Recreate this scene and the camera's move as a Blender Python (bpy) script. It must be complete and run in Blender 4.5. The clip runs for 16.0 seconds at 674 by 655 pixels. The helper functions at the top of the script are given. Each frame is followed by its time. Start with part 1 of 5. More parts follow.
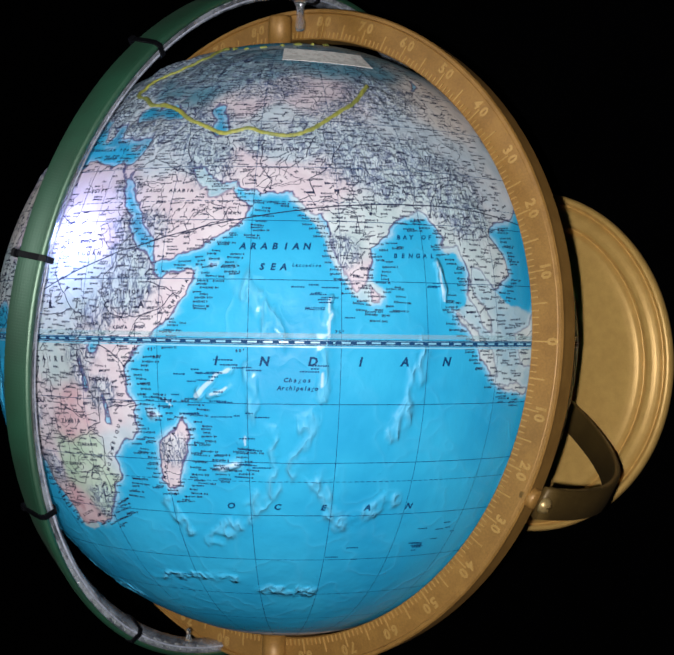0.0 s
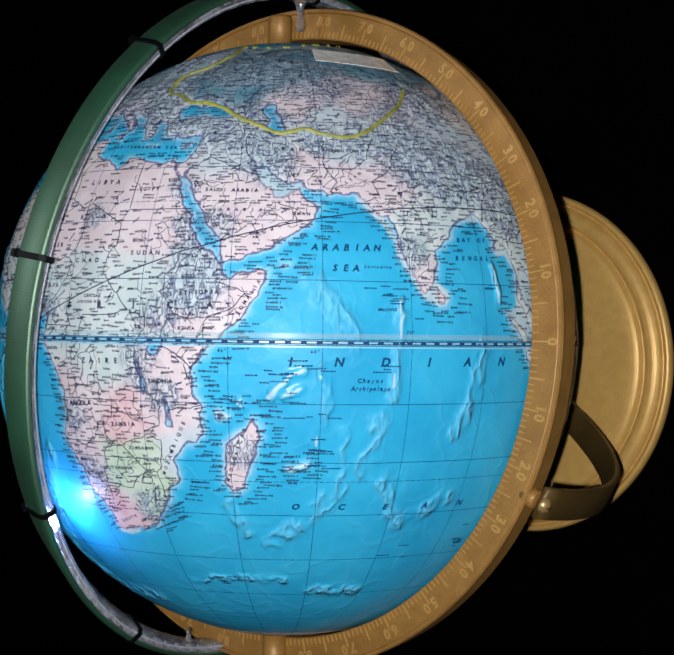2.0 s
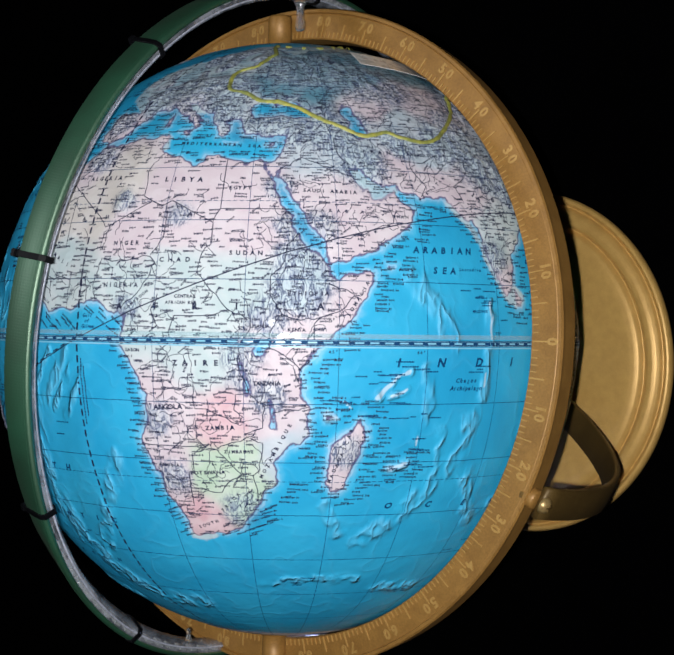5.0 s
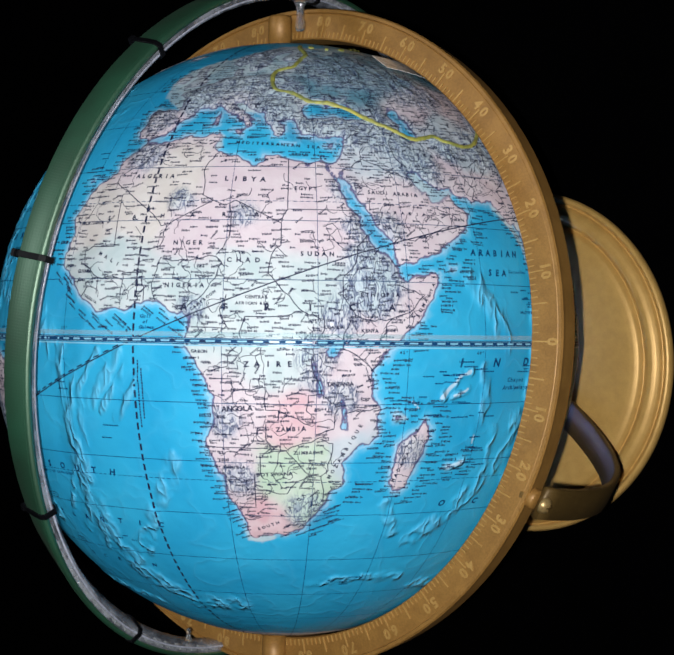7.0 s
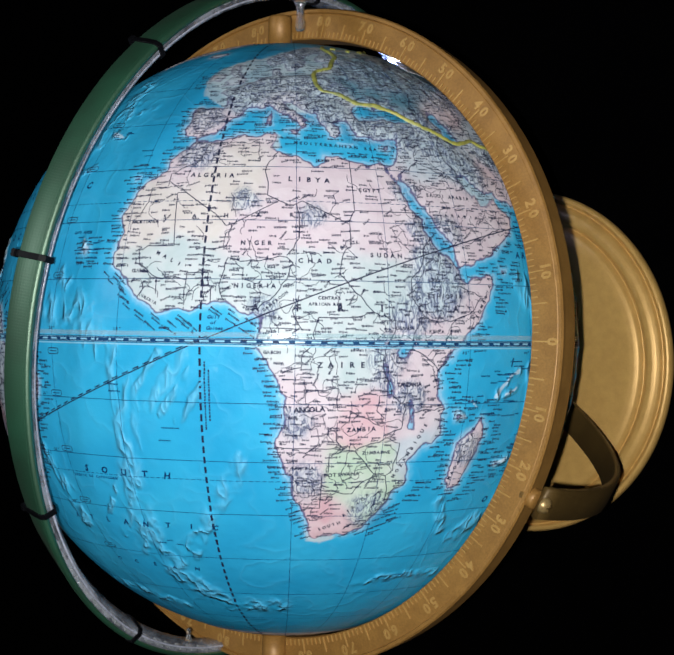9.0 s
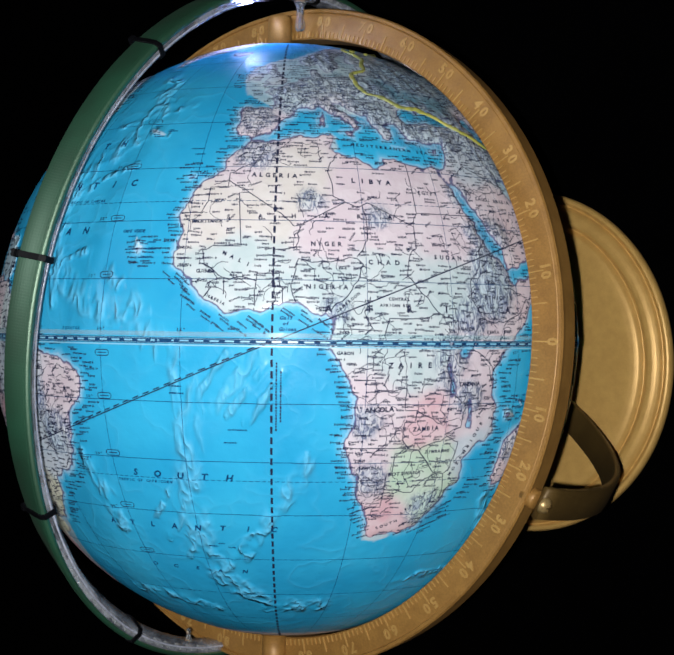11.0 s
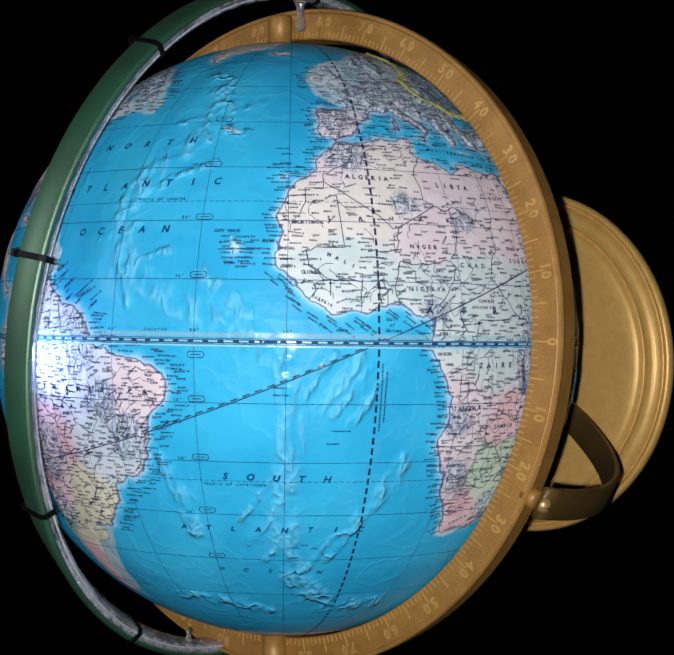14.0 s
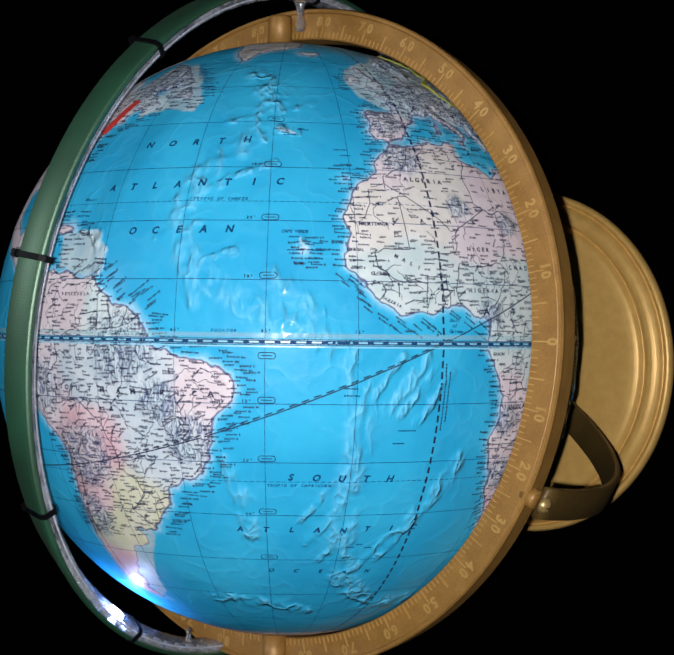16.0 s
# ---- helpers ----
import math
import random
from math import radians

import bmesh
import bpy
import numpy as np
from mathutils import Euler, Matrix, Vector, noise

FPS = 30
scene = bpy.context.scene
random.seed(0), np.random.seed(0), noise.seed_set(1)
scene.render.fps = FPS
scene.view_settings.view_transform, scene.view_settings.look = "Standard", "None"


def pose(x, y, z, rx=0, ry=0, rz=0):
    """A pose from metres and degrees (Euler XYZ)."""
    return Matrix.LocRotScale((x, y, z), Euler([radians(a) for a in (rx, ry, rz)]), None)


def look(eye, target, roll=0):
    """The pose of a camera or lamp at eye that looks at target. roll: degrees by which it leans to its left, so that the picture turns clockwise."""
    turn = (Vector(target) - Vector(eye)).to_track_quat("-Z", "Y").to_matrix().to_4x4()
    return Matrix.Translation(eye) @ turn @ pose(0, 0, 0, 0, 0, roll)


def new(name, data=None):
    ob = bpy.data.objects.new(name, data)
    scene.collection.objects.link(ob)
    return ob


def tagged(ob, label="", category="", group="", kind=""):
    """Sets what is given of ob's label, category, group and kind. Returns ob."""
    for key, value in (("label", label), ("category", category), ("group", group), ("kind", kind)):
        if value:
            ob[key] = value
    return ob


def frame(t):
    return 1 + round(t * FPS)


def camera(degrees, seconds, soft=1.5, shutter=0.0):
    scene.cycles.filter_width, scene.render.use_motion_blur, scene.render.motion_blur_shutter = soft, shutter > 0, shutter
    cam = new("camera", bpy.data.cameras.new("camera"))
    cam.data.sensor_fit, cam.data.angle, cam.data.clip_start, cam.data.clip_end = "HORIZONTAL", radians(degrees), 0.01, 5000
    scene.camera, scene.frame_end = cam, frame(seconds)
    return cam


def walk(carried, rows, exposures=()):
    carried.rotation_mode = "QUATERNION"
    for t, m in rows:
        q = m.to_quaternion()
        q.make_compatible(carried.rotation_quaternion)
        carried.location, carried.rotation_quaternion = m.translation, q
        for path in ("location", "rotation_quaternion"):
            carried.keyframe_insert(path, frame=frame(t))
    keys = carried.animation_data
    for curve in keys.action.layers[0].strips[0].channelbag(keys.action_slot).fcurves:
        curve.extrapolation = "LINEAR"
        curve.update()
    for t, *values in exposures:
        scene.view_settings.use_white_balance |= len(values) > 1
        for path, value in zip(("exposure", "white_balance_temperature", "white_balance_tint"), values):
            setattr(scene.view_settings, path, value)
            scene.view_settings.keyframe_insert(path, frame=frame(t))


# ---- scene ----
# Globe of 12 inches; its centre is the origin of all local measures, in globe radii.
R = 0.1524
CENTRE = Vector((0.0, 0.0, 1.2))

# ---- camera ----
D, EL = 5.1516, 0.589
cam = camera(25.408, 16.0, soft=1.9)
eye = CENTRE + R * D * Vector((0, -math.cos(radians(EL)), math.sin(radians(EL))))
still = pose(*eye, 90 - 0.140, 0, -1.633) @ pose(0, 0, 0, 0, 0, 0.822)
walk(cam, [(0.0, still), (16.0, still)])

# ---- world and lamps ----
world = bpy.data.worlds.new("dark_room")
scene.world = world
world.use_nodes = True
world.node_tree.nodes["Background"].inputs[0].default_value = (0.5, 0.6, 0.8, 1)
world.node_tree.nodes["Background"].inputs[1].default_value = 0.0004


def area_lamp(name, place, target, size, watts, colour):
    data = bpy.data.lights.new(name, "AREA")
    data.shape, data.size, data.energy, data.color = "DISK", size, watts, colour
    ob = new(name, data)
    ob.matrix_basis = look(place, target)
    return ob


# The main light is a small flash close beside the camera.
area_lamp("flash_lamp", CENTRE + Vector((-0.021, -0.80, 0.0)), CENTRE, 0.008, 7.25, (0.96, 0.98, 0.97))
area_lamp("side_lamp", CENTRE + Vector((-1.07, -0.48, 0.32)), CENTRE, 0.20, 2.3, (0.92, 0.97, 1.0))


# ---- materials ----
def material(name, colour=(0.5, 0.5, 0.5), rough=0.5, metal=0.0, coat=0.0):
    m = bpy.data.materials.new(name)
    m.use_nodes = True
    b = m.node_tree.nodes["Principled BSDF"]
    b.inputs["Base Color"].default_value = (*colour, 1)
    b.inputs["Roughness"].default_value = rough
    b.inputs["Metallic"].default_value = metal
    b.inputs["Coat Weight"].default_value = coat
    return m


class Graph:
    """Short forms for wiring nodes."""

    def __init__(self, m):
        self.t = m.node_tree
        self.b = m.node_tree.nodes["Principled BSDF"]

    def node(self, kind, **sets):
        n = self.t.nodes.new(kind)
        for k, v in sets.items():
            n.inputs[k.replace("_", " ")].default_value = v
        return n

    def wire(self, a, b):
        self.t.links.new(a, b)

    def put(self, v, socket):
        if isinstance(v, (int, float, tuple)):
            socket.default_value = v
        else:
            self.wire(v, socket)

    def math(self, op, a, b=0.0, clamp=False):
        n = self.t.nodes.new("ShaderNodeMath")
        n.operation, n.use_clamp = op, clamp
        self.put(a, n.inputs[0])
        self.put(b, n.inputs[1])
        return n.outputs[0]

    def step(self, v, lo, hi):
        n = self.t.nodes.new("ShaderNodeMapRange")
        n.interpolation_type = "SMOOTHSTEP"
        self.put(v, n.inputs[0])
        n.inputs[1].default_value, n.inputs[2].default_value = lo, hi
        return n.outputs[0]

    def mix(self, f, a, b, mode="MIX"):
        n = self.t.nodes.new("ShaderNodeMix")
        n.data_type, n.blend_type = "RGBA", mode
        self.put(f, n.inputs[0])
        self.put(a if not isinstance(a, tuple) else (*a, 1), n.inputs[6])
        self.put(b if not isinstance(b, tuple) else (*b, 1), n.inputs[7])
        return n.outputs[2]

    def attr(self, name):
        n = self.t.nodes.new("ShaderNodeAttribute")
        n.attribute_name = name
        return n

    def noise(self, scale, detail=3.0, vec=None, rough=0.55):
        n = self.node("ShaderNodeTexNoise", Scale=scale, Detail=detail, Roughness=rough)
        if vec is None:
            c = self.t.nodes.new("ShaderNodeTexCoord")
            vec = c.outputs["Object"]
        self.wire(vec, n.inputs["Vector"])
        return n.outputs[0]

    def bump(self, h, strength, dist):
        n = self.node("ShaderNodeBump", Strength=strength, Distance=dist)
        self.wire(h, n.inputs["Height"])
        self.wire(n.outputs[0], self.b.inputs["Normal"])


def grained(name, colour, dark, rough, metal, scale, bump=0.0, coat=0.0):
    """A surface with two scales of tone, uneven gloss and fine relief."""
    m = material(name, colour, rough, metal, coat)
    g = Graph(m)
    fine, wide = g.noise(scale, 4), g.noise(scale / 14, 3)
    f = g.math("ADD", g.math("MULTIPLY", fine, 0.5), g.math("MULTIPLY", wide, 0.5))
    g.wire(g.mix(g.step(f, 0.33, 0.68), dark, colour), g.b.inputs["Base Color"])
    g.wire(g.math("ADD", g.math("MULTIPLY", fine, 0.22), rough - 0.11), g.b.inputs["Roughness"])
    if bump:
        g.bump(fine, bump, 0.0004)
    return m


GOLD = grained("gold_paint", (0.315, 0.158, 0.038), (0.215, 0.104, 0.024), 0.50, 0.22, 1100, 0.18)
BASE_GOLD = grained("brass_lacquer", (0.59, 0.35, 0.105), (0.49, 0.282, 0.080), 0.44, 0.28, 2200, 0.16)
BRONZE = grained("dark_bronze", (0.105, 0.061, 0.016), (0.075, 0.043, 0.011), 0.5, 0.35, 900, 0.12)
# Paler than the ring's gold: light on the raised marks is put into the colour.
MARK = grained("brightened_scale_gold", (0.46, 0.27, 0.086), (0.36, 0.20, 0.056), 0.4, 0.25, 1500)
STEEL = grained("screw_brass", (0.40, 0.27, 0.11), (0.28, 0.18, 0.07), 0.36, 0.5, 1500)
TIE = material("black_nylon", (0.003, 0.003, 0.004), 0.45)
TIE.node_tree.nodes["Principled BSDF"].inputs["Specular IOR Level"].default_value = 0.08
BLACK = grained("black_backdrop", (0.0004, 0.0004, 0.0005), (0.0002, 0.0002, 0.0003), 0.95, 0.0, 60)
BLACK.node_tree.nodes["Principled BSDF"].inputs["Specular IOR Level"].default_value = 0.01


# ---- builders ----
def part(name, bm, mat, parent=None, label="", smooth=True):
    """Links a bmesh in globe radii round the globe's centre as one mesh object."""
    me = bpy.data.meshes.new(name)
    for f in bm.faces:
        f.smooth = smooth
    bm.to_mesh(me)
    bm.free()
    me.materials.append(mat)
    ob = new(name, me)
    ob.parent = parent
    if label:
        ob["label"] = label
    return ob


def lathe(profile, axis, centre, steps=128, closed=False):
    """A profile of (radius, height) turned about an axis; closed: the profile is a loop."""
    bm = bmesh.new()
    q = Vector((0, 0, 1)).rotation_difference(Vector(axis)).to_matrix()
    rings = []
    for i in range(steps):
        a = 2 * math.pi * i / steps
        rings.append([bm.verts.new((Vector(centre) + q @ Vector((r * math.cos(a), r * math.sin(a), h))) * R) for r, h in profile])
    n = len(profile)
    for i in range(steps):
        a, b = rings[i], rings[(i + 1) % steps]
        for j in range(n if closed else n - 1):
            k = (j + 1) % n
            bm.faces.new((a[j], b[j], b[k], a[k]))
    bmesh.ops.remove_doubles(bm, verts=bm.verts, dist=1e-7)
    bmesh.ops.recalc_face_normals(bm, faces=bm.faces)
    return bm


def sweep(points, frames, section, closed=False):
    """A section of (u, v) carried along points with side and normal directions."""
    bm = bmesh.new()
    rings = [[bm.verts.new((p + s * u + w * v) * R) for u, v in section] for p, (s, w) in zip(points, frames)]
    n = len(section)
    m = len(rings)
    for i in range(m if closed else m - 1):
        a, b = rings[i], rings[(i + 1) % m]
        for j in range(n):
            bm.faces.new((a[j], a[(j + 1) % n], b[(j + 1) % n], b[j]))
    if not closed:
        bm.faces.new(rings[0])
        bm.faces.new(rings[-1][::-1])
    bmesh.ops.recalc_face_normals(bm, faces=bm.faces)
    return bm


def box_section(u0, u1, v0, v1, c):
    """A rectangle with cut corners."""
    return [(u0 + c, v0), (u1 - c, v0), (u1, v0 + c), (u1, v1 - c), (u1 - c, v1), (u0 + c, v1), (u0, v1 - c), (u0, v0 + c)]


# ---- the mounting: base plate, yoke, meridian ring ----
AZ = radians(44.28)
BACK = Vector((math.sin(AZ), math.cos(AZ), 0))          # level, from the globe to the wall
BASE = Vector((math.sin(AZ) * 1.3427, math.cos(AZ) * 1.3427, -0.090))
globe = new("world_globe")
globe.location = CENTRE + R * (BASE + BACK * 0.02)
OFF = CENTRE - globe.location
tagged(globe, "blue relief globe in a gold meridian ring on round base", "globe")


def seated(ob):
    ob.location = OFF
    return ob


def wall_behind():
    bm = bmesh.new()
    c = CENTRE + R * (BASE + BACK * 0.02)
    side = BACK.cross(Vector((0, 0, 1)))
    vs = [[bm.verts.new(Vector((c.x, c.y, 0)) + side * s + BACK * d + Vector((0, 0, z))) for s, z in ((-3, 0), (3, 0), (3, 2.6), (-3, 2.6))] for d in (0.0, 0.12)]
    a, b = vs
    bm.faces.new(a)
    bm.faces.new(b[::-1])
    for i in range(4):
        bm.faces.new((a[i], b[i], b[(i + 1) % 4], a[(i + 1) % 4]))
    bmesh.ops.recalc_face_normals(bm, faces=bm.faces)
    tagged(part("wall_1", bm, BLACK, smooth=False), "matt black wall behind the globe", "wall", kind="structure")
    bm = bmesh.new()
    bmesh.ops.create_cube(bm, size=1, matrix=Matrix.Translation((c.x - 1, c.y - 1, -0.05)) @ Matrix.Diagonal((8, 8, 0.1, 1)))
    tagged(part("floor", bm, BLACK, smooth=False), "dark floor of the unlit room", "floor", kind="structure")


wall_behind()


def base_plate():
    prof = [(0.0, 0.02), (0.690, 0.02), (0.694, 0.004), (0.693, -0.008), (0.688, -0.017), (0.680, -0.021), (0.672, -0.018), (0.666, -0.009), (0.661, -0.008),
            (0.654, -0.022), (0.642, -0.033), (0.628, -0.039), (0.612, -0.040), (0.600, -0.036), (0.593, -0.027), (0.588, -0.027), (0.583, -0.036),
            (0.574, -0.047), (0.560, -0.053), (0.54, -0.057), (0.50, -0.059), (0.2, -0.061), (0.0, -0.061)]
    fine = []
    for (r0, h0), (r1, h1) in zip(prof, prof[1:]):
        fine += [(r0 + (r1 - r0) * k / 3, h0 + (h1 - h0) * k / 3) for k in range(3)]
    seated(part("base_plate", lathe(fine + prof[-1:], BACK, BASE, 192), BASE_GOLD, globe, "round stepped base plate of lacquered brass"))


base_plate()

# meridian ring: a flat annulus in a plane that holds the axis
TH, LEAN = radians(49.28), radians(-2.54)
RN = Vector((math.cos(TH) * math.cos(LEAN), math.sin(TH) * math.cos(LEAN), math.sin(LEAN)))     # normal of the ring, away from its scale
RU = Vector((math.sin(TH), -math.cos(TH), 0))            # towards the front half
RV = RU.cross(RN)                                        # up in the ring's plane
RC = RU * -0.0454 + Vector((0, 0, 0.0071)) - RN * 0.0352
R1, R2, RW = 1.0225, 1.1290, 0.098
SET = 0.13


def meridian_ring():
    f = -0.008
    o = f + SET * (R2 - R1)                  # the scale's face leans back towards its outer edge
    prof = [(R1, f + 0.004), (R1 + 0.004, f), (R2 - 0.020, o - 0.006), (R2 - 0.017, o - 0.004), (R2 - 0.014, o - 0.012), (R2 - 0.004, o - 0.011), (R2, o - 0.004),
            (R2 - 0.003, o + 0.012), (R2 - 0.010, f + RW - 0.006), (R2 - 0.016, f + RW), (R1 + 0.006, f + RW), (R1, f + RW - 0.006)]
    ob = seated(part("meridian_ring", lathe(prof, RN, RC, 256, closed=True), GOLD, globe, "gold-painted flat ring with a raised degree scale", smooth=False))
    return ob


ring = meridian_ring()


def yoke():
    lat = radians(-24.7)
    mid = RC + RN * 0.03
    b = -Vector((math.sin(AZ) * 0.99776, math.cos(AZ) * 0.99776, -0.0669))
    P = RU * math.cos(lat) + RV * math.sin(lat)
    bb = (b - P * b.dot(P)).normalized()
    side = P.cross(bb)
    pts, fr = [], []
    for i in range(65):
        a = math.pi * i / 64
        n = P * math.cos(a) - bb * math.sin(a)
        pts.append(mid + P * (1.160 + 0.03 * abs(math.sin(2 * a))) * math.cos(a) - bb * 1.300 * math.sin(a) - RV * 0.055 * math.sin(2 * a))
        fr.append((side, n))
    seated(part("yoke", sweep(pts, fr, box_section(-0.052, 0.052, -0.012, 0.012, 0.004)), BRONZE, globe, "curved dark bronze strap that carries the ring"))
    for s in (1, -1):
        c = P * s
        seated(part("pivot_spacer", lathe([(0, 1.10), (0.032, 1.10), (0.032, 1.142), (0.028, 1.149), (0, 1.149)], c, mid, 24), GOLD, globe))
        prof = [(0, 1.170), (0.026, 1.170), (0.026, 1.175), (0.022, 1.186), (0.012, 1.193), (0, 1.195)]
        seated(part("pivot_screw", lathe(prof, c, mid, 24), STEEL, globe, "round-headed cross-slot screw"))
        x = c.cross(Vector((0, 0, 1))).normalized()
        slot = bmesh.new()
        for d, e in ((x, c.cross(x)), (c.cross(x), x)):
            m = Matrix((d, e, c)).transposed().to_4x4()
            m.translation = (mid + c * 1.193) * R
            bmesh.ops.create_cube(slot, size=1, matrix=m @ Matrix.Diagonal((0.026 * R, 0.005 * R, 0.007 * R, 1)))
        seated(part("screw_slot", slot, BRONZE, globe, smooth=False))


yoke()


def axis_bosses():
    for s in (1, -1):
        z = 1.0 * s
        out = RN * -0.010 if s > 0 else RN * -0.073 + RU * 0.068
        prof = [(0, z * 1.004), (0.040, z * 1.004), (0.040, z * 1.098), (0.036, z * 1.106), (0, z * 1.106)]
        seated(part("axis_boss", lathe(prof, (0, 0, 1), Vector((RC.x, RC.y, 0)) + out, 32), GOLD, globe, "round gold bearing of the axis"))


axis_bosses()

# ---- the orbit strip: light strip in a clear sleeve under green webbing ----
OT, OP = radians(-38.17), radians(-8.08)
ON = Vector((math.cos(OT) * math.cos(OP), math.sin(OT) * math.cos(OP), math.sin(OP)))
OA = Vector((0, 0, 1)) - ON * ON.z
OA.normalize()
OB = ON.cross(OA)
OC = Vector((-0.0292, 0.0696, 0.0338))
OR1, OR2 = 1.127, 1.168
orbit = new("orbit_light_strip")
orbit.location = CENTRE + R * OC


def orbit_dir(a):
    return OA * math.cos(radians(a)) + OB * math.sin(radians(a))


def ease(x, lo, hi):
    k = max(0.0, min(1.0, (x - lo) / (hi - lo)))
    return k * k * (3 - 2 * k)


def strip_frame(a):
    """Centre, side and outward directions of the strip's section; it is twisted a little on its way round."""
    a = a % 360
    turn = radians(-9 + 9 * (1 - ease(a, 15, 60)) + 37 * ease(a, 98, 140) - 32 * ease(a, 146, 180) + 4 * ease(a, 200, 300))
    n = orbit_dir(a)
    side = ON * math.cos(turn) + n * math.sin(turn)
    return n * (OR1 + 0.021) - ON * 0.058, side, n * math.cos(turn) - ON * math.sin(turn)


def on_strip(a, u, r):
    c, side, out = strip_frame(a)
    return c + side * (u + 0.058) + out * (r - OR1 - 0.021)


tagged(orbit, "green webbing strip with clear light sleeve, tied round the globe", "light strip")


def sleeve_material():
    m = material("clear_sleeve", (0.22, 0.23, 0.29), 0.14)
    g = Graph(m)
    tr = g.t.nodes.new("ShaderNodeBsdfTransparent")
    tr.inputs[0].default_value = (0.92, 0.94, 0.95, 1)
    mx = g.t.nodes.new("ShaderNodeMixShader")
    mx.inputs[0].default_value = 0.2
    g.wire(tr.outputs[0], mx.inputs[1])
    g.wire(g.b.outputs[0], mx.inputs[2])
    g.wire(mx.outputs[0], g.t.nodes["Material Output"].inputs[0])
    cloudy = g.step(g.noise(90, 3), 0.32, 0.68)
    g.wire(g.mix(cloudy, (0.10, 0.105, 0.13), (0.34, 0.35, 0.40)), g.b.inputs["Base Color"])
    g.wire(g.math("ADD", g.math("MULTIPLY", cloudy, 0.30), 0.26), mx.inputs[0])
    g.bump(g.noise(300, 2), 0.30, 0.0008)
    return m


def webbing_material():
    m = material("green_webbing", (0.03, 0.22, 0.09), 0.50)
    g = Graph(m)
    c = g.attr("weave")
    sep = g.t.nodes.new("ShaderNodeSeparateXYZ")
    g.wire(c.outputs["Vector"], sep.inputs[0])
    u = g.math("SINE", g.math("MULTIPLY", sep.outputs[0], 6.2832 * 420))
    v = g.math("SINE", g.math("MULTIPLY", sep.outputs[1], 6.2832 * 9))
    h = g.math("MULTIPLY", g.math("ADD", g.math("MULTIPLY", u, 0.5), 1.2), g.math("ADD", g.math("MULTIPLY", v, 0.6), 1.2))
    g.bump(h, 0.10, 0.0003)
    tone = g.noise(30, 4)
    col = g.mix(g.step(tone, 0.3, 0.7), (0.0016, 0.025, 0.0135), (0.0035, 0.047, 0.026))
    # raised threads turn slightly paler, a weak highlight mixed into the colour
    g.wire(g.mix(g.math("MULTIPLY", g.step(h, 0.4, 3.5), 0.06), col, (0.04, 0.10, 0.06)), g.b.inputs["Base Color"])
    g.b.inputs["Specular IOR Level"].default_value = 1.0
    g.b.inputs["Specular Tint"].default_value = (0.76, 1.0, 0.78, 1)
    g.b.inputs["IOR"].default_value = 1.62
    g.b.inputs["Coat Weight"].default_value = 1.0
    g.b.inputs["Coat Roughness"].default_value = 0.50
    g.b.inputs["Coat Tint"].default_value = (0.90, 1.0, 0.90, 1)
    return m


SLEEVE = sleeve_material()
WEB = webbing_material()
FLEX = grained("white_flex_strip", (0.20, 0.21, 0.23), (0.09, 0.095, 0.11), 0.4, 0.0, 500)
CHIP = material("unlit_light_chip", (0.36, 0.36, 0.36), 0.25)
BRIGHT_LINE = grained("pale_edge_line", (0.42, 0.43, 0.52), (0.20, 0.21, 0.26), 0.3, 0.0, 600)
THREAD = material("pale_green_thread", (0.02, 0.07, 0.04), 0.5)
CLEAR = material("clear_plastic", (0.85, 0.87, 0.90), 0.12)
CLEAR.node_tree.nodes["Principled BSDF"].inputs["Transmission Weight"].default_value = 0.95


